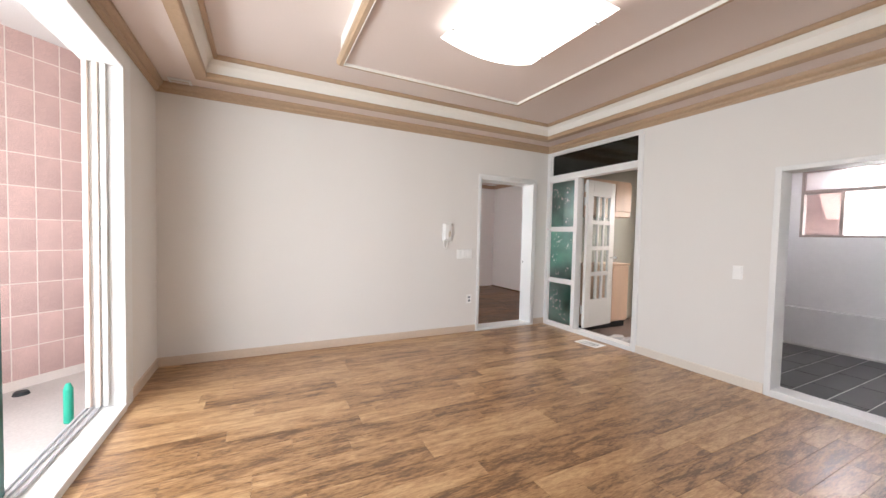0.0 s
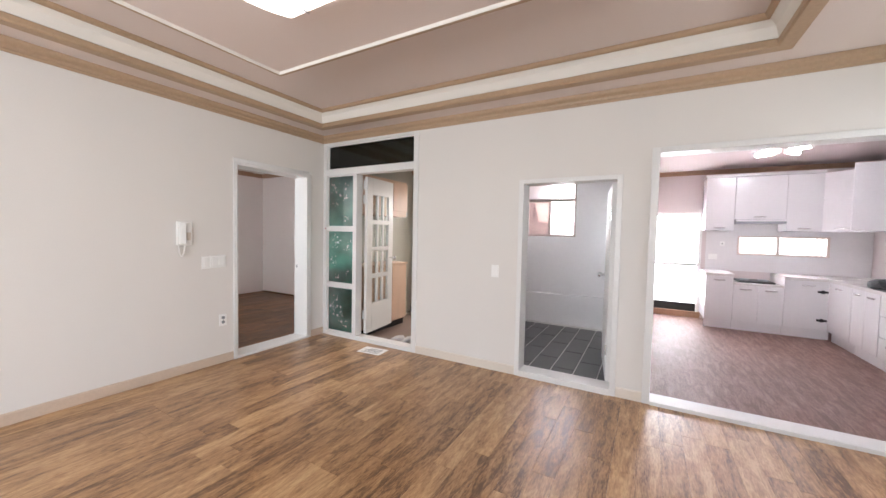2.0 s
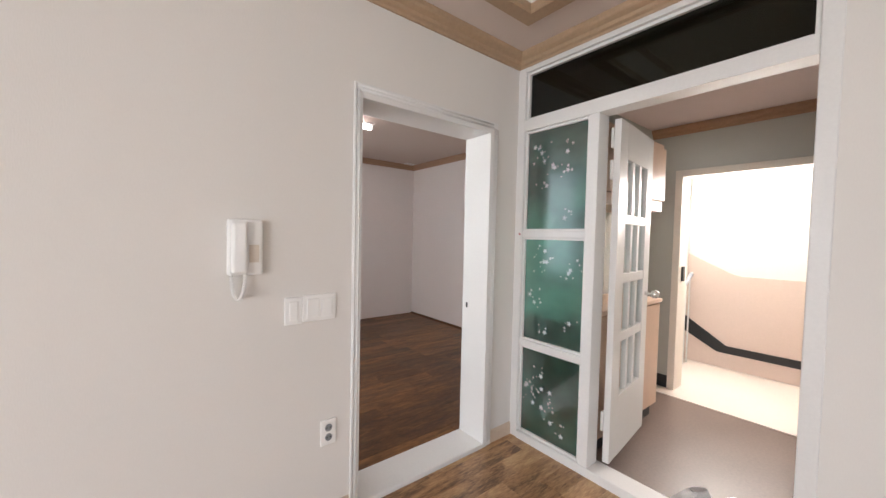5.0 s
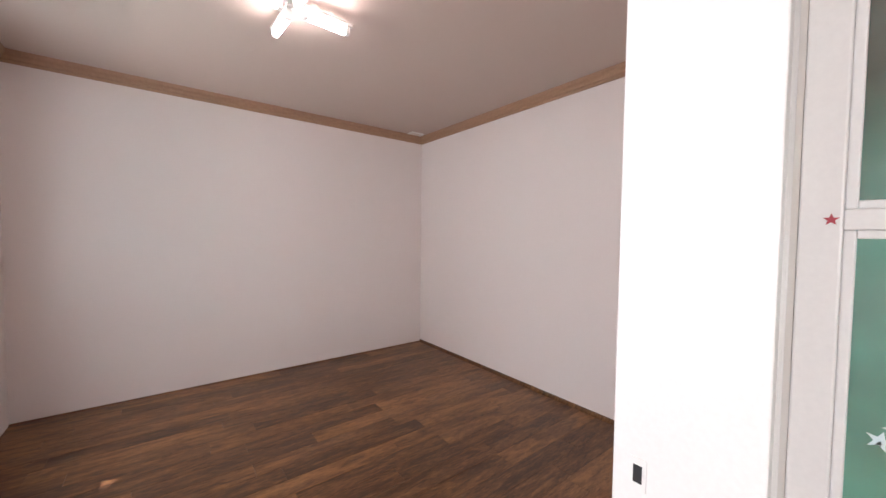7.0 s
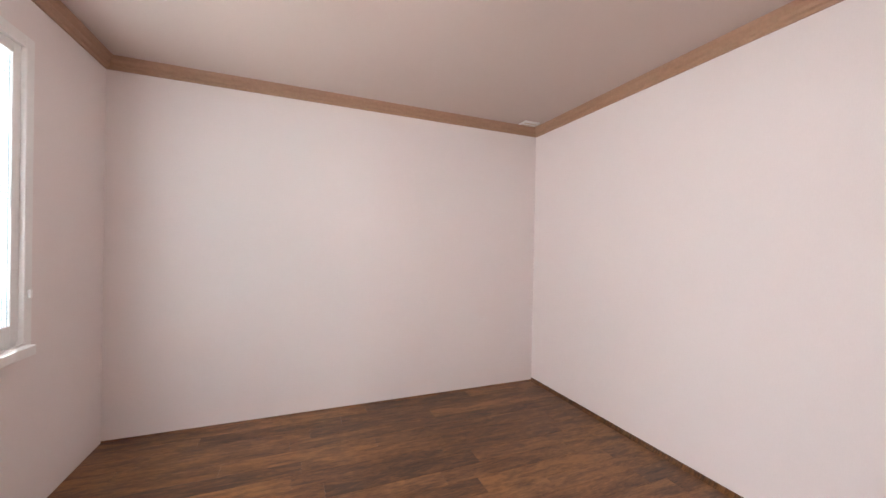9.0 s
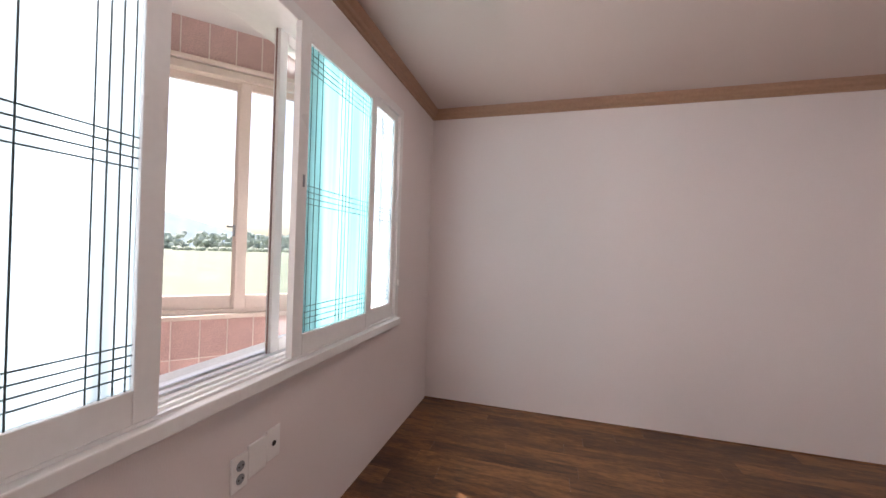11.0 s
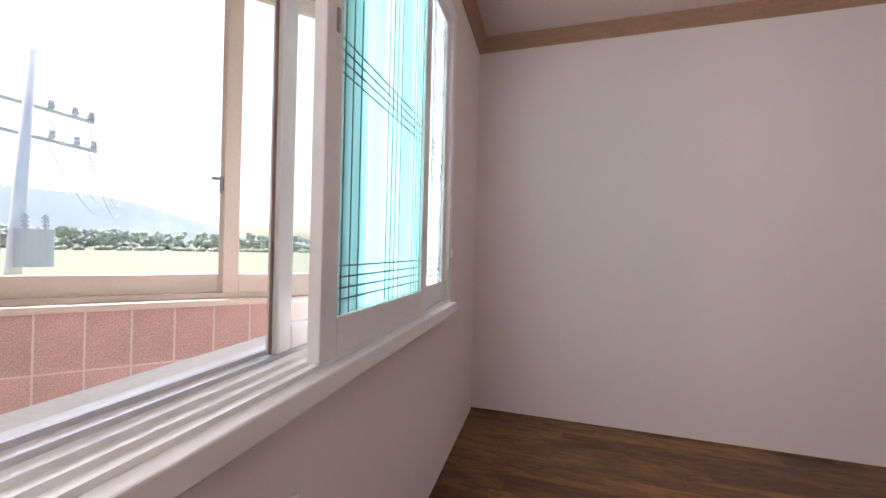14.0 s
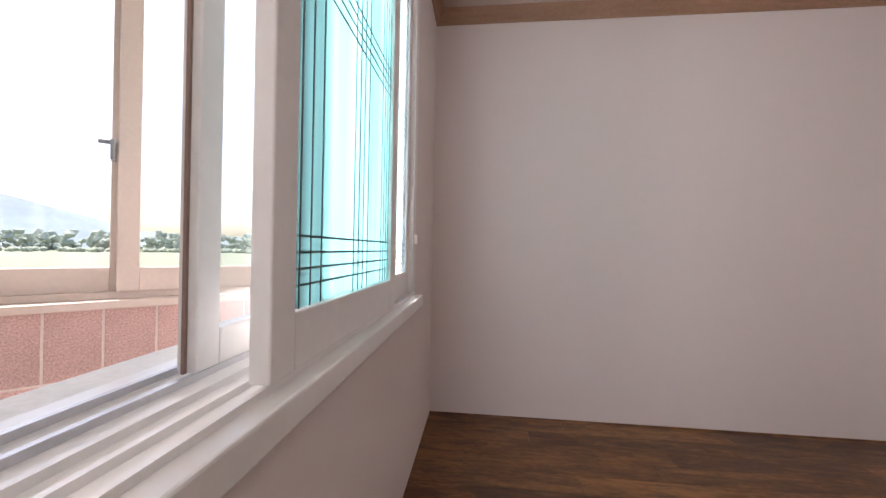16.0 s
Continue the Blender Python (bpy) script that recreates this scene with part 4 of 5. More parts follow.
setting("trim_splashback_east", holed("y", KS, -4.56, KE - 0.006, KE, 0.84, 1.66, [(-6.065, -4.975, 1.105, 1.415)]), GLAZED, "white tiled splashback", "trim")


def handle(bm_m, parent, w=0.13):
    """A bowed chrome pull."""
    bm = bmesh.new()
    pts = [bm_m @ Vector((w * (k / 6 - 0.5), -0.006 - 0.026 * (1 - (k / 3 - 1) ** 2), 0)) for k in range(7)]
    for q0, q1 in zip(pts, pts[1:]):
        rod(bm, q0, q1, 0.0095, 8)
    part("handle", bm, CHROME, parent, "bowed chrome handle", True)


def unit(name, m, w, d, z0, z1, doors, label, hz, plinth=False, drawers=0):
    """A cabinet: its own x is the width, its front faces -y at y = 0."""
    c = thing(name, (m @ Vector((w / 2, d / 2, z0))), label, "cabinet", "white kitchen cabinets")
    zb = z0 + (0.13 if plinth else 0)
    part("body", B(0.0015, w - 0.0015, 0.002, d, zb, z1, m=m), CABINET, c)
    if plinth:
        part("plinth", B(0.0015, w - 0.0015, 0.035, 0.055, z0, zb, m=m), CABINET, c)
    if drawers:
        h = (z1 - zb) / drawers
        for i in range(drawers):
            dr = part("drawer", B(0.004, w - 0.004, -0.018, 0.0, zb + i * h + 0.003, zb + (i + 1) * h - 0.003, bevel=0.003, m=m), CABINET, c)
            handle(m @ pose(w / 2, -0.018, zb + (i + 1) * h - 0.06), dr)
    else:
        dw = w / doors
        for i in range(doors):
            dr = part("door", B(i * dw + 0.003, (i + 1) * dw - 0.003, -0.018, 0.0, zb + 0.003, z1 - 0.003, bevel=0.003, m=m), CABINET, c)
            handle(m @ pose(i * dw + dw / 2, -0.018, hz), dr)
    return c


# east run: fronts face -x
XU, XL = 3.78, 3.47
def east(x, y):
    return pose(x, y, 0, 0, 0, -90)


unit("wall_cabinet", east(XU, -4.49), 0.37, KE - XU, 1.49, 2.32, 1, "glossy white kitchen wall cabinet", 1.53)
unit("wall_cabinet", east(XU, -4.86), 0.60, KE - XU, 1.66, 2.32, 1, "glossy white kitchen wall cabinet above the hood", 1.70)
unit("wall_cabinet", east(XU, -5.46), 0.39, KE - XU, 1.49, 2.32, 1, "glossy white kitchen wall cabinet", 1.53)
unit("wall_cabinet", pose(3.78, -5.855, 0, 0, 0, -135), 0.44, 0.26, 1.49, 2.32, 1, "glossy white angled corner wall cabinet", 1.53)
oc = unit("wall_cabinet", pose(3.47, -6.165, 0, 0, 0, 180), 0.49, 0.33, 1.49, 2.32, 1, "glossy white kitchen wall cabinet with one door standing open", 1.53)
part("open_door", B(2.960, 2.978, -6.165, -5.86, 1.493, 2.317, bevel=0.003), CABINET, oc)
hood = thing("range_hood", (3.9, -5.16, 1.60), "slim white range hood under the wall cabinet", "range hood")
part("body", B(3.70, KE, -5.45, -4.87, 1.60, 1.655, bevel=0.006), CABINET, hood)
part("front_lip", B(3.685, 3.70, -5.45, -4.87, 1.60, 1.63, bevel=0.003), METAL_GREY, hood)
setting("trim_cabinet_top", B(3.75, KE, -5.86, -4.48, 2.32, 2.36, bevel=0.004), CABINET, "white cornice on the wall cabinets", "trim")
tall = thing("shelf_unit", (2.44, -6.2, 0.84), "tall white shelf unit with blue-grey back on the worktop", "shelf")
part("side", B(2.70, 2.72, -6.5, -6.12, 0.845, 2.40), CABINET, tall)
part("side", B(2.16, 2.18, -6.5, -6.12, 0.845, 2.40), CABINET, tall)
part("back", B(2.18, 2.70, -6.5, -6.485, 0.845, 2.40), BLUEGREY, tall, "blue-grey back panel")
for z in (1.2, 1.45, 1.70):
    part("shelf", B(2.18, 2.70, -6.485, -6.13, z, z + 0.018), CABINET, tall)
part("door", B(2.18, 2.70, -6.13, -6.112, 1.72, 2.40, bevel=0.003), CABINET, tall)

unit("base_cabinet", east(XL, -4.50), 0.34, KE - XL, 0, 0.80, 1, "glossy white kitchen base cabinet", 0.74, True)
unit("base_cabinet", east(XL, -4.84), 0.57, KE - XL, 0, 0.68, 2, "lower glossy white base cabinet under the hob", 0.62, True)
unit("base_cabinet", east(XL, -5.41), 0.49, KE - XL, 0, 0.80, 1, "glossy white kitchen base cabinet", 0.74, True)
unit("base_cabinet", pose(3.46, -5.88, 0, 0, 0, 180), 0.62, 0.61, 0, 0.80, 1, "glossy white kitchen base cabinet with an open hinge side", 0.74, True)
unit("base_cabinet", pose(2.83, -5.88, 0, 0, 0, 180), 0.60, 0.61, 0, 0.80, 2, "glossy white kitchen sink cabinet", 0.74, True)
unit("drawer_cabinet", pose(2.22, -5.88, 0, 0, 0, 180), 0.50, 0.61, 0, 0.80, 1, "glossy white kitchen drawer cabinet", 0.74, True, 3)
tagged(part("worktop", B(XL - 0.03, KE, -4.845, -4.49, 0.80, 0.84, bevel=0.004), WORKTOP), "short pale stone worktop over one base cabinet", "worktop")
bm = bmesh.new()
box(bm, XL - 0.03, KE, KS, -5.405, 0.80, 0.84)
box(bm, 1.70, XL - 0.03, KS, -5.85, 0.80, 0.84)
tagged(part("worktop", bm, WORKTOP), "pale stone worktop over the base cabinets", "worktop")
tagged(part("hob_worktop", B(XL - 0.02, KE, -5.404, -4.846, 0.68, 0.71), WORKTOP), "lower pale worktop for the hob", "worktop")
oc = thing("cabinet_hinges", (3.445, -5.80, 0.25), "dark metal cabinet hinges at the corner of the kitchen units", "hinge")
for z in (0.27, 0.66):
    bm = B(3.436, 3.4515, -5.855, -5.815, z - 0.014, z + 0.014, bevel=0.003)
    box(bm, 3.436, 3.4515, -5.790, -5.750, z - 0.014, z + 0.014, bevel=0.003)
    box(bm, 3.440, 3.4515, -5.818, -5.787, z - 0.024, z + 0.024, bevel=0.003)
    part("hinge", bm, BLACK, oc)
rk = thing("dish_rack", (3.0, -6.35, 1.22), "chrome wire dish rack on the kitchen wall", "rack")
for z in (1.22, 1.30):
    for y in (-6.32, -6.44):
        part("wire", rod(bmesh.new(), (2.76, y, z), (3.25, y, z), 0.006, 8), CHROME, rk)
for x in (2.78, 3.23):
    part("bracket", B(x - 0.006, x + 0.006, -6.499, -6.31, 1.205, 1.315, bevel=0.002), CHROME, rk)
plate("wall_outlet", pose(KE - 0.006, -4.66, 1.06, 0, 0, -90), 0.12, 0.09, "white plastic outlet on the splashback", "outlet", keys=2)
plate("gas_valve_plate", pose(KE - 0.006, -4.78, 1.28, 0, 0, -90), 0.06, 0.07, "small round gas outlet on the splashback", "outlet", dots=1)
hob = thing("gas_hob", (3.75, -5.12, 0.71), "black gas hob plate on the low worktop", "hob")
part("plate", B(3.56, 3.98, -5.34, -4.92, 0.71, 0.735, bevel=0.006), BLACK, hob)
for y in (-5.24, -5.02):
    bm = bmesh.new()
    bmesh.ops.create_cone(bm, cap_ends=True, segments=20, radius1=0.06, radius2=0.05, depth=0.02, matrix=Matrix.Translation((3.76, y, 0.745)))
    part("burner", bm, METAL_GREY, hob)
bag = thing("black_bag", (2.25, -6.05, 0.84), "crumpled black plastic bag on the worktop", "bag")
bm = bmesh.new()
bmesh.ops.create_icosphere(bm, subdivisions=3, radius=0.16)
for v in bm.verts:
    n_ = noise.noise(v.co * 14) * 0.05
    v.co = Vector((v.co.x * 1.1, v.co.y * 0.8, max(v.co.z, -0.06) * 0.5)) * (1 + n_ * 3)
bmesh.ops.translate(bm, vec=(2.45, -5.98, 0.84 + 0.032), verts=bm.verts)
part("bag", bm, BLACK, bag)

# ---- balcony door of the living room ----
bdr = thing("door_balcony", (W - 0.1, -2.36, 0), "wide white balcony sliding door, one side slid open", "door", kind="structure")
part("lining", B(W - 0.20, W + 0.014, -0.885, -0.735, 0.0, 2.44, bevel=0.005), WHITE, bdr)
part("lining", B(W - 0.20, W + 0.014, -3.96, -3.84, 0.0, 2.44, bevel=0.005), WHITE, bdr)
part("lining", B(W - 0.20, W + 0.014, -3.84, -0.885, 2.33, 2.44, bevel=0.005), WHITE, bdr)
part("sill", B(W - 0.20, W + 0.020, -3.84, -0.885, -0.03, 0.045, bevel=0.005), WHITE, bdr, "white painted sill")
for x in (-4.70, -4.74, -4.77):
    part("track", B(x - 0.006, x + 0.006, -3.84, -0.885, 0.045, 0.060), ALU_GREY, bdr, "grey metal track")
for x, z in ((-4.665, 0.06), (-4.705, 0.06), (-4.755, 0.06)):
    part("side_channel", B(x - 0.013, x + 0.013, -0.915, -0.885, z, 2.33, bevel=0.002), ALU if x < -4.7 else PVC, bdr)
def sash(parent, x, y0, y1, z0, z1, st, rail, material, glass, t=0.03):
    s = part("sash", B(x, x + t, y0, y0 + st, z0, z1, bevel=0.003), material, parent)
    part("stile", B(x, x + t, y1 - st, y1, z0, z1, bevel=0.003), material, s)
    part("rail", B(x, x + t, y0 + st, y1 - st, z0, z0 + rail, bevel=0.003), material, s)
    part("rail", B(x, x + t, y0 + st, y1 - st, z1 - st, z1, bevel=0.003), material, s)
    g = part("pane", B(x + t * 0.45, x + t * 0.45 + 0.005, y0 + st, y1 - st, z0 + rail, z1 - st), glass, s)
    g.visible_shadow = False
    return s


sash(bdr, -4.735, -3.84, -2.33, 0.06, 2.33, 0.06, 0.09, PVC, GLASS)
sash(bdr, -4.775, -3.10, -1.80, 0.06, 2.33, 0.05, 0.08, mat("teal_sash_paint", (0.03, 0.14, 0.13), 0.4), GLASS)

# ---- bedroom window ----
VX = BW + 0.022      # the window stands proud of the wall
WY0, WY1, WZ0, WZ1 = 0.28, 2.866, 0.805, 2.262
bwn = thing("window_bedroom", (VX - 0.05, 1.58, WZ0), "white PVC double sliding window with teal rolled glass, half open", "window", kind="structure")
part("casing", B(VX - 0.225, VX + 0.002, WY0, WY0 + 0.055, WZ0, WZ1, bevel=0.004), PVC, bwn)
part("casing", B(VX - 0.225, VX + 0.002, WY1 - 0.055, WY1, WZ0, WZ1, bevel=0.004), PVC, bwn)
part("casing", B(VX - 0.225, VX + 0.002, WY0 + 0.055, WY1 - 0.055, WZ1 - 0.055, WZ1, bevel=0.004), PVC, bwn)
part("sill", B(VX - 0.225, VX + 0.048, WY0 + 0.055, WY1 - 0.055, WZ0, WZ0 + 0.045, bevel=0.004), PVC, bwn, "white PVC sill with dusty tracks")
for dx in (0.010, -0.028, -0.066, -0.115, -0.165):
    part("track", B(VX + dx - 0.004, VX + dx + 0.004, WY0 + 0.055, WY1 - 0.055, WZ0 + 0.045, WZ0 + 0.055), ALU_GREY if dx < -0.09 else PVC, bwn)
part("outer_sill", B(VX - 0.34, VX - 0.225, WY0 - 0.05, WY1 + 0.05, WZ0 - 0.08, WZ0 + 0.030, bevel=0.006), SILL, bwn, "worn pale stone outer sill")
part("stain", B(VX - 0.010, VX + 0.004, 1.42, 1.50, WZ0 + 0.0452, WZ0 + 0.0458), mat("ochre_stain", (0.48, 0.32, 0.12), 0.8), bwn, "ochre stain on the sill")


def lines(parent, x, y0, y1, z0, z1):
    for k, z in enumerate((z0 + 0.035, (z0 + z1) / 2 - 0.06, z1 - 0.035 - 0.075)):
        for i in range(4):
            zz = z + i * 0.025
            part("glass_line", B(x, x + 0.0014, y0, y1, zz - 0.0019, zz + 0.0019), LINE, parent)
    w = y1 - y0
    for f in (0.04, 0.105, 0.175, 0.46, 0.515, 0.57, 0.63, 0.84, 0.885, 0.93, 0.975):
        y = y0 + f * w
        part("glass_line", B(x + 0.0015, x + 0.0029, y - 0.0017, y + 0.0017, z0, z1), LINE, parent)


SZ0, SZ1 = WZ0 + 0.058, WZ1 - 0.055
s = sash(bwn, VX - 0.010, 1.757, 2.427, SZ0, SZ1, 0.062, 0.085, PVC, TEAL_GLASS)
lines(s, VX + 0.0105, 1.819, 2.365, SZ0 + 0.085, SZ1 - 0.062)
s = sash(bwn, VX - 0.046, 2.387, 2.810, SZ0, SZ1, 0.050, 0.085, PVC, MILK_GLASS)
lines(s, VX - 0.0255, 2.437, 2.760, SZ0 + 0.085, SZ1 - 0.062)
s = sash(bwn, VX - 0.010, 0.545, 1.250, SZ0, SZ1, 0.062, 0.085, PVC, MILK_GLASS)
lines(s, VX + 0.0105, 0.607, 1.188, SZ0 + 0.085, SZ1 - 0.062)
s = sash(bwn, VX - 0.046, 0.335, 0.700, SZ0, SZ1, 0.050, 0.085, PVC, MILK_GLASS)
# outer clear sashes
sash(bwn, VX - 0.135, 1.785, 2.40, SZ0, SZ1, 0.045, 0.055, PVC, GLASS)
sash(bwn, VX - 0.172, 2.30, 2.810, SZ0, SZ1, 0.045, 0.055, PVC, GLASS)
sash(bwn, VX - 0.135, 0.335, 1.00, SZ0, SZ1, 0.045, 0.055, PVC, GLASS)
part("seal", B(VX - 0.124, VX - 0.119, 1.780, 1.785, SZ0, SZ1), mat("brown_seal", (0.26, 0.17, 0.14), 0.6), bwn, "dark brown brush seal")
part("window_latch", B(VX + 0.002, VX + 0.014, WY1 - 0.035, WY1 - 0.018, 1.06, 1.10, bevel=0.003), PLASTIC, bwn)
part("finger_pull", B(VX + 0.020, VX + 0.024, 1.789, 1.799, 1.55, 1.60, bevel=0.001), METAL_GREY, bwn)

# ---- diagonal balcony wall: y = x + 5.53 along its inner face ----
R2 = math.sqrt(0.5)
DG = Matrix(((R2, R2, 0, -2.95), (R2, -R2, 0, 2.58), (0, 0, 1, 0), (0, 0, 0, 1)))     # own x runs north-east, own y into the balcony
DX0, DX1, PZ, LZ = -4.1, 1.27, 0.79, 2.50


def dbox(a0, a1, b0, b1, z0, z1, bevel=0.0):
    bm = B(a0, a1, b0, b1, z0, z1, bevel=bevel, m=DG)
    bmesh.ops.recalc_face_normals(bm, faces=bm.faces)
    return bm


SOL = -2.35     # solid wall up to here, window beyond
para = setting("wall_balcony_parapet", dbox(SOL, DX1, -0.16, -0.012, -0.25, PZ), GROUT, "pink granite tiled balcony parapet", "wall")
lint = setting("wall_balcony_lintel", dbox(SOL, DX1, -0.16, -0.012, LZ, 2.80), GROUT, "pink granite tiled lintel over the balcony window", "wall")
pier = setting("wall_balcony_pier", dbox(DX0, SOL, -0.16, -0.012, -0.25, 2.95), GROUT, "pink granite tiled balcony pier", "wall")


def slab(points, z0, z1):
    bm = bmesh.new()
    f = bm.faces.new([bm.verts.new((x, y, z0)) for x, y in points])
    r = bmesh.ops.extrude_face_region(bm, geom=[f])
    bmesh.ops.translate(bm, vec=(0, 0, z1 - z0), verts=[v for v in r["geom"] if isinstance(v, bmesh.types.BMVert)])
    bmesh.ops.recalc_face_normals(bm, faces=bm.faces)
    return bm


OUTLINE = [(-6.05, -6.0), (W - 0.2, -6.0), (W - 0.2, 0.0), (BW - 0.2, 0.1), (BW - 0.2, 3.62), (-6.05, -0.38)]
setting("ceiling_balcony", slab(OUTLINE, 2.80, 2.95), WHITE, "white balcony ceiling", "ceiling")
setting("floor_balcony", slab(OUTLINE, -0.25, -0.07), CONCRETE, "dusty pale concrete balcony floor", "floor")
wbw = setting("wall_balcony_west", holed("y", -6.0, -0.20, -6.05, -5.88, -0.25, 2.95, [(-5.5, -0.95, 0.79, 2.0)]), GROUT, "pink granite tiled outer balcony wall", "wall")
setting("wall_balcony_south", B(-5.88, W - 0.2, -6.1, -6.0, -0.25, 2.95), WHITE, "plain balcony end wall", "wall")
bo = thing("window_balcony", DG @ Vector((0, 0, PZ)), "beige aluminium sliding balcony window on the parapet", "window", kind="structure")
part("sill", dbox(SOL, DX1, -0.16, 0.030, PZ, PZ + 0.032, 0.004), ALU, bo)
part("frame", dbox(SOL, DX1, -0.13, -0.02, PZ + 0.032, PZ + 0.060, 0.003), ALU, bo)
part("frame", dbox(SOL, DX1, -0.13, 0.02, LZ - 0.05, LZ, 0.003), ALU, bo)
part("rain_lip", dbox(SOL, DX1, -0.012, 0.035, LZ + 0.006, LZ + 0.04, 0.004), ALU, bo)
for a0, a1, b in ((-2.30, -1.12, -0.045), (-1.15, 0.03, -0.085), (0.002, 1.15, -0.045), (1.10, 1.25, -0.085)):
    st = 0.070 if b > -0.06 else 0.05
    s = part("sash", dbox(a0, a0 + st, b, b + 0.034, PZ + 0.060, LZ - 0.05, 0.003), ALU, bo)
    part("stile", dbox(a1 - st, a1, b, b + 0.034, PZ + 0.060, LZ - 0.05, 0.003), ALU, s)
    part("rail", dbox(a0 + st, a1 - st, b, b + 0.034, PZ + 0.060, PZ + 0.155, 0.003), ALU, s)
    part("rail", dbox(a0 + st, a1 - st, b, b + 0.034, LZ - 0.10, LZ - 0.05, 0.003), ALU, s)
    g = part("pane", dbox(a0 + st, a1 - st, b + 0.015, b + 0.019, PZ + 0.155, LZ - 0.10), GLASS, s)
    g.visible_shadow = False
part("latch", dbox(-0.020, -0.005, -0.045, 0.012, 1.36, 1.44, 0.003), METAL_GREY, bo, "dark metal crescent latch")
part("latch_tongue", dbox(-0.055, -0.015, -0.012, -0.002, 1.42, 1.435, 0.002), METAL_GREY, bo)
spill = thing("drain_cap", (-5.45, 0.03, -0.07), "small black drain cap on the balcony floor", "drain")
bm = bmesh.new()
bmesh.ops.create_cone(bm, cap_ends=True, segments=16, radius1=0.05, radius2=0.04, depth=0.025, matrix=Matrix.Translation((-5.42, -0.08, -0.0575)))
part("cap", bm, BLACK, spill)
gb = thing("green_bottle", (-4.92, -0.78, -0.07), "green plastic bottle on the balcony floor", "bottle")
bm = rod(bmesh.new(), (-4.90, -0.775, -0.07), (-4.90, -0.775, 0.16), 0.026, 16)
rod(bm, (-4.90, -0.775, 0.16), (-4.90, -0.775, 0.20), 0.026, 16, 0.012)
part("body", bm, mat("green_plastic", (0.03, 0.42, 0.28), 0.35), gb)

# ---- outside ----
setting("wall_lightwell", B(3.35, 3.45, -2.50, -1.70, -4.0, 2.9), PINK, "pink tiled wall of the light well outside the bathroom window", "wall")
setting("ground", B(-900, 900, -900, 900, -4.2, -4.0), FIELD, "grass fields round the house", "ground")
rnd = random.Random(11)
bm = bmesh.new()
segs, prev = 90, None
for i in range(segs + 1):
    a = radians(-10 + i * 130 / segs)             # anticlockwise from north
    k_ = min(1.0, max(0.0, (math.degrees(a) - 41) / 21))
    h = 16 + 46 * k_ * k_ * (3 - 2 * k_) + 5 * noise.noise((i * 0.16, 0, 0)) + 2.0 * noise.noise((i * 0.6, 4, 0))
    cur = []
    for k, (r, f) in enumerate(((450, 0.0), (510, 0.35), (570, 0.72), (620, 1.0))):
        cur.append(bm.verts.new((-r * math.sin(a), r * math.cos(a), -4 + h * f + 2 * noise.noise((i * 0.3, k, 2)) * f)))
    if prev:
        for q in range(3):
            bm.faces.new((prev[q], cur[q], cur[q + 1], prev[q + 1]))
    prev = cur
setting("backdrop_hills", bm, HAZED_HILL, "wooded hills on the horizon, blue-grey haze painted into the colour", "hills")
bm = bmesh.new()
for i in range(330):
    a = radians(rnd.uniform(8, 100))
    r = rnd.uniform(300, 345)
    c = Vector((-r * math.sin(a), r * math.cos(a), -4.0))
    tall = rnd.uniform(0.75, 1.15)
    for _ in range(7):
        s = rnd.uniform(1.1, 2.6)
        o = Vector((rnd.uniform(-4, 4), rnd.uniform(-4, 4), rnd.uniform(1.0, 11.5) * tall))
        q = bmesh.ops.create_icosphere(bm, subdivisions=1, radius=s, matrix=Matrix.Translation(c + o))
        for v in q["verts"]:
            v.co += Vector((rnd.uniform(-0.3, 0.3), rnd.uniform(-0.3, 0.3), rnd.uniform(-0.3, 0.3))) * s
tagged(part("far_trees", bm, HAZED_LEAF), "distant row of green trees beyond the field, colour paled for haze", "trees", "", "stuff")
bm = bmesh.new()
for i in range(150):
    a = radians(rnd.uniform(25, 95))
    r = rnd.uniform(262, 275)
    for _ in range(3):
        s = rnd.uniform(0.8, 1.7)
        bmesh.ops.create_icosphere(bm, subdivisions=1, radius=s, matrix=Matrix.Translation((-r * math.sin(a) + rnd.uniform(-3, 3), r * math.cos(a) + rnd.uniform(-3, 3), -4 + s * 0.7)))
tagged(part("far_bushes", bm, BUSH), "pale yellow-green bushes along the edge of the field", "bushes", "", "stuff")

# utility pole
PV = Vector((-11.60, 5.50, -4.0))
up = thing("utility_pole", PV, "concrete utility pole with crossarms and transformers, greys paled for flare", "utility pole")
part("pole", rod(bmesh.new(), PV, PV + Vector((0.16, 0.34, 8.92)), 0.17, 16, 0.07), POLE, up, "", True)
arm_dir = Vector((0.44, 0.90, -0.12))
for z, l in ((7.82, 1.0), (7.20, 1.05)):
    c = PV + Vector((0.12, 0.27, z))
    part("crossarm", rod(bmesh.new(), c - arm_dir * l * 0.6, c + arm_dir * l, 0.045, 8), LINEWORK, up)
    for s_ in (-0.5, 0.35, 0.7, 0.95):
        q = c + arm_dir * l * s_
        bm = rod(bmesh.new(), q, q + Vector((0, 0, 0.10)), 0.02, 8)
        rod(bm, q + Vector((0, 0, 0.06)), q + Vector((0, 0, 0.13)), 0.06, 8)
        rod(bm, q + Vector((0, 0, 0.15)), q + Vector((0, 0, 0.21)), 0.05, 8)
        part("insulator", bm, LINEWORK, up)
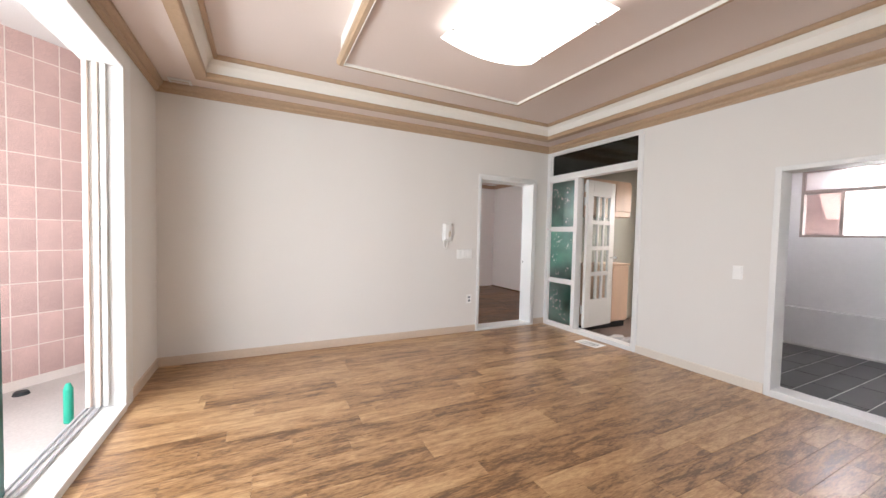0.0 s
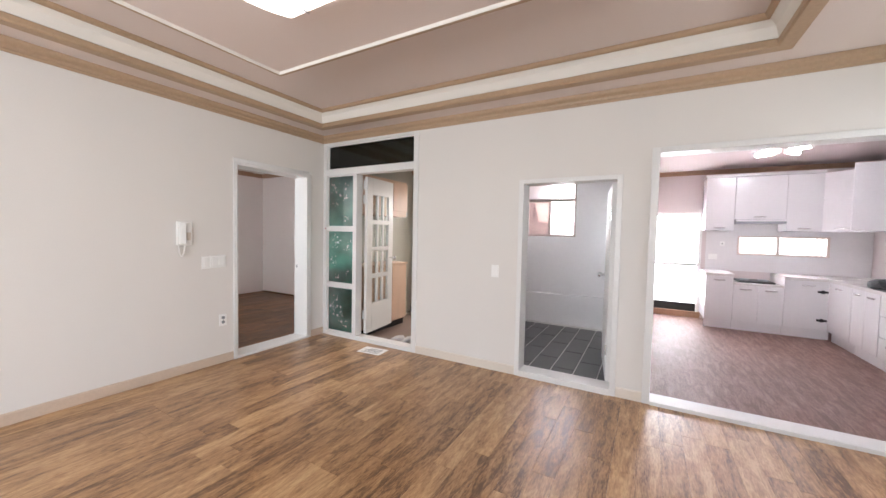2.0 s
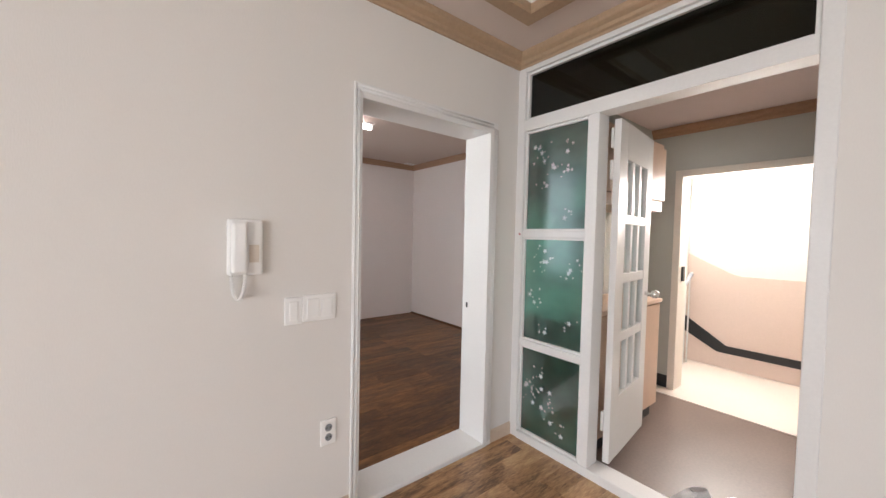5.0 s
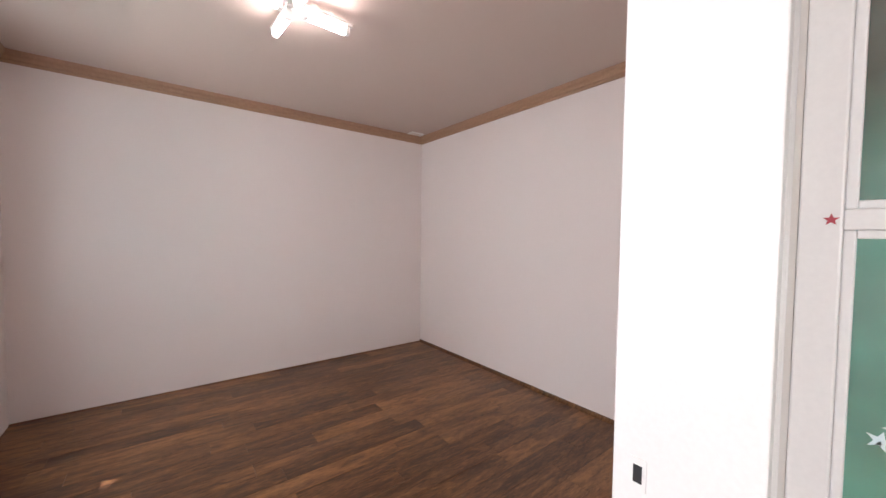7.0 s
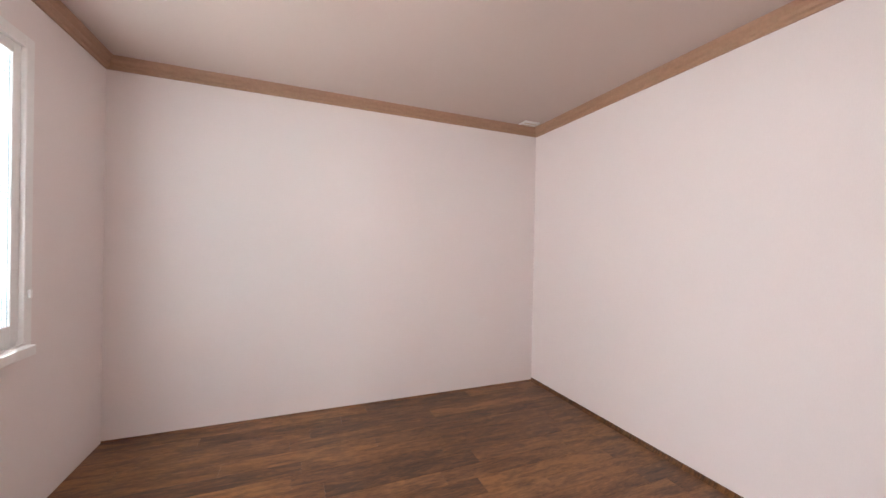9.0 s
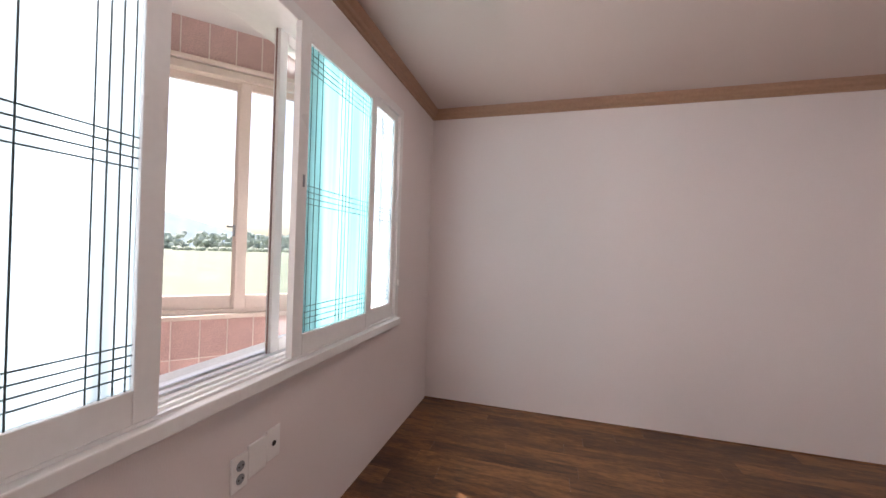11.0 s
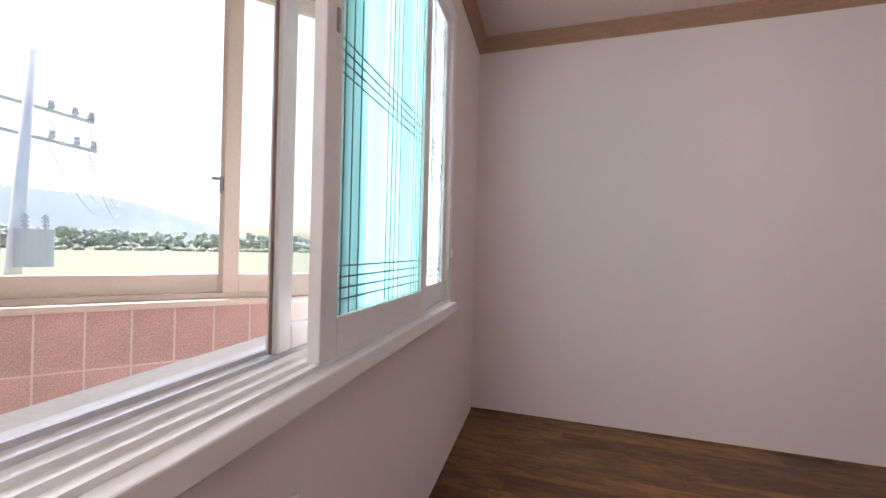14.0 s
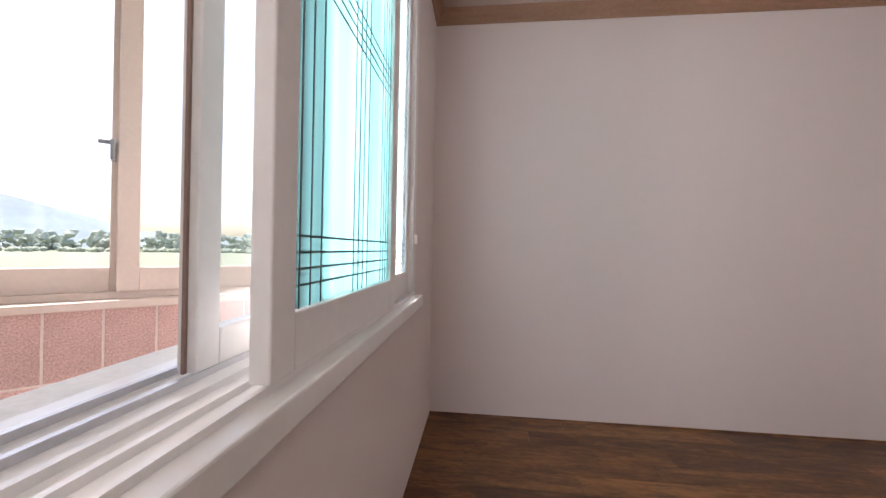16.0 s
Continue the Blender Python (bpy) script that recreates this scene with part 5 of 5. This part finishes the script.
for s_ in (-0.40, 0.30):
    c = PV + Vector((0.44, 0.90, 0)) * s_ + Vector((0.28, 0.05, 4.55))
    bm = rod(bmesh.new(), c, c + Vector((0, 0, 0.75)), 0.27, 18)
    tr = part("transformer", bm, LINEWORK, up)
    for k in (-0.1, 0.1):
        q = c + Vector((k, k, 0.75))
        bm = rod(bmesh.new(), q, q + Vector((0, 0, 0.3)), 0.03, 8)
        for j in range(3):
            rod(bm, q + Vector((0, 0, 0.05 + j * 0.08)), q + Vector((0, 0, 0.09 + j * 0.08)), 0.065, 8)
        part("bushing", bm, LINEWORK, tr)
for z in (7.85, 7.23):
    for s_ in (0.4, 0.9):
        c = PV + arm_dir * s_ * 1.3 + Vector((0, 0, z + 0.12))
        bm = bmesh.new()
        side = Vector((-0.83, 0.55, 0))
        pts = [c + side * (k * 3.0) + Vector((0, 0, -0.9 + 0.9 * ((k - 4) / 4) ** 2)) for k in range(9)]
        for q0, q1 in zip(pts, pts[1:]):
            rod(bm, q0, q1, 0.012, 5)
        part("cable", bm, LINEWORK, up)

# ---- pieces of floors and walls ----
def shared_box(name, sx, sy, sz, material, bev):
    bm = bmesh.new()
    box(bm, 0, sx, 0, sy, 0, sz)
    top = [e for e in bm.edges if all(v.co.z > sz - 1e-6 for v in e.verts)]
    bmesh.ops.bevel(bm, geom=top, offset=bev, segments=1, affect="EDGES")
    me = bpy.data.meshes.new(name)
    bm.to_mesh(me)
    bm.free()
    me.materials.append(material)
    return me


def planks(parent, x0, x1, y0, y1, w, length, material, seed):
    r = random.Random(seed)
    cache = {}
    y = y0
    while y < y1 - 0.01:
        ww = min(w, y1 - y)
        x = x0 - r.uniform(0.1, 0.95) * length
        while x < x1 - 0.01:
            a, b = max(x, x0), min(x + length, x1)
            if b - a > 0.02:
                key = (round(b - a, 3), round(ww, 3))
                if key not in cache:
                    cache[key] = shared_box("plank", b - a - 0.0008, ww - 0.0008, 0.004, material, 0.0006)
                ob = new("plank", cache[key])
                ob.parent = parent
                ob.location = Vector((a, y, -0.004)) - parent.location
            x += length
        y += ww


planks(floor, W, 0.0, S, 0.0, 0.13, 0.92, FLOOR, 1)
planks(floor, -1.16, 0.0, -5.63, S, 0.13, 0.92, FLOOR, 2)
planks(floor_bedroom, BW, BE, BS, BN, 0.13, 0.92, FLOOR_BED, 3)
tile = shared_box("tile", 0.590, 0.210, 0.016, SLATE, 0.002)
cut = shared_box("tile", 0.290, 0.210, 0.016, SLATE, 0.002)
for i in range(8):
    y = TS + 0.02 + i * 0.22
    x = 0.16
    for k in range(4):
        me = cut if (k == 0) == (i % 2 == 0) and k in (0, 3) else tile
        ob = new("tile", me)
        ob.parent = floor_bath
        ob.location = (x, y, -0.0275)
        x += 0.30 if me is cut else 0.60
TWD, THT = 0.160, 0.262
ptile = shared_box("tile", TWD - 0.008, THT - 0.008, 0.011, PINK, 0.0012)


def facing(parent, m, a0, a1, z_start, z_end, down):
    """Tiles on an upright face: m's x runs along it, its y out of it."""
    cols_ = int((a1 - a0) / TWD)
    rows_ = int(round((z_end - z_start) / THT))
    for i in range(cols_):
        for j in range(rows_):
            z = z_end - (j + 1) * THT if down else z_start + j * THT
            ob = new("tile", ptile)
            ob.parent = parent
            ob.matrix_local = m @ pose(a0 + i * TWD + 0.004, 0.0205, z + 0.004, 90, 0, 0)


TM = pose(-2.95, 2.58, 0, 0, 0, 45)     # x to the north-east, -y into the balcony
facing(para, TM, SOL + 0.08, DX1, 0.0, PZ, True)
facing(lint, TM, SOL + 0.08, DX1, LZ + 0.04, LZ + 0.04 + THT, False)
facing(pier, TM, DX0, SOL, PZ - 3 * THT, PZ + 8 * THT, False)
facing(wbw, pose(-5.868, 0, 0, 0, 0, 90), -0.95, -0.2, PZ - 3 * THT, PZ + 8 * THT, False)
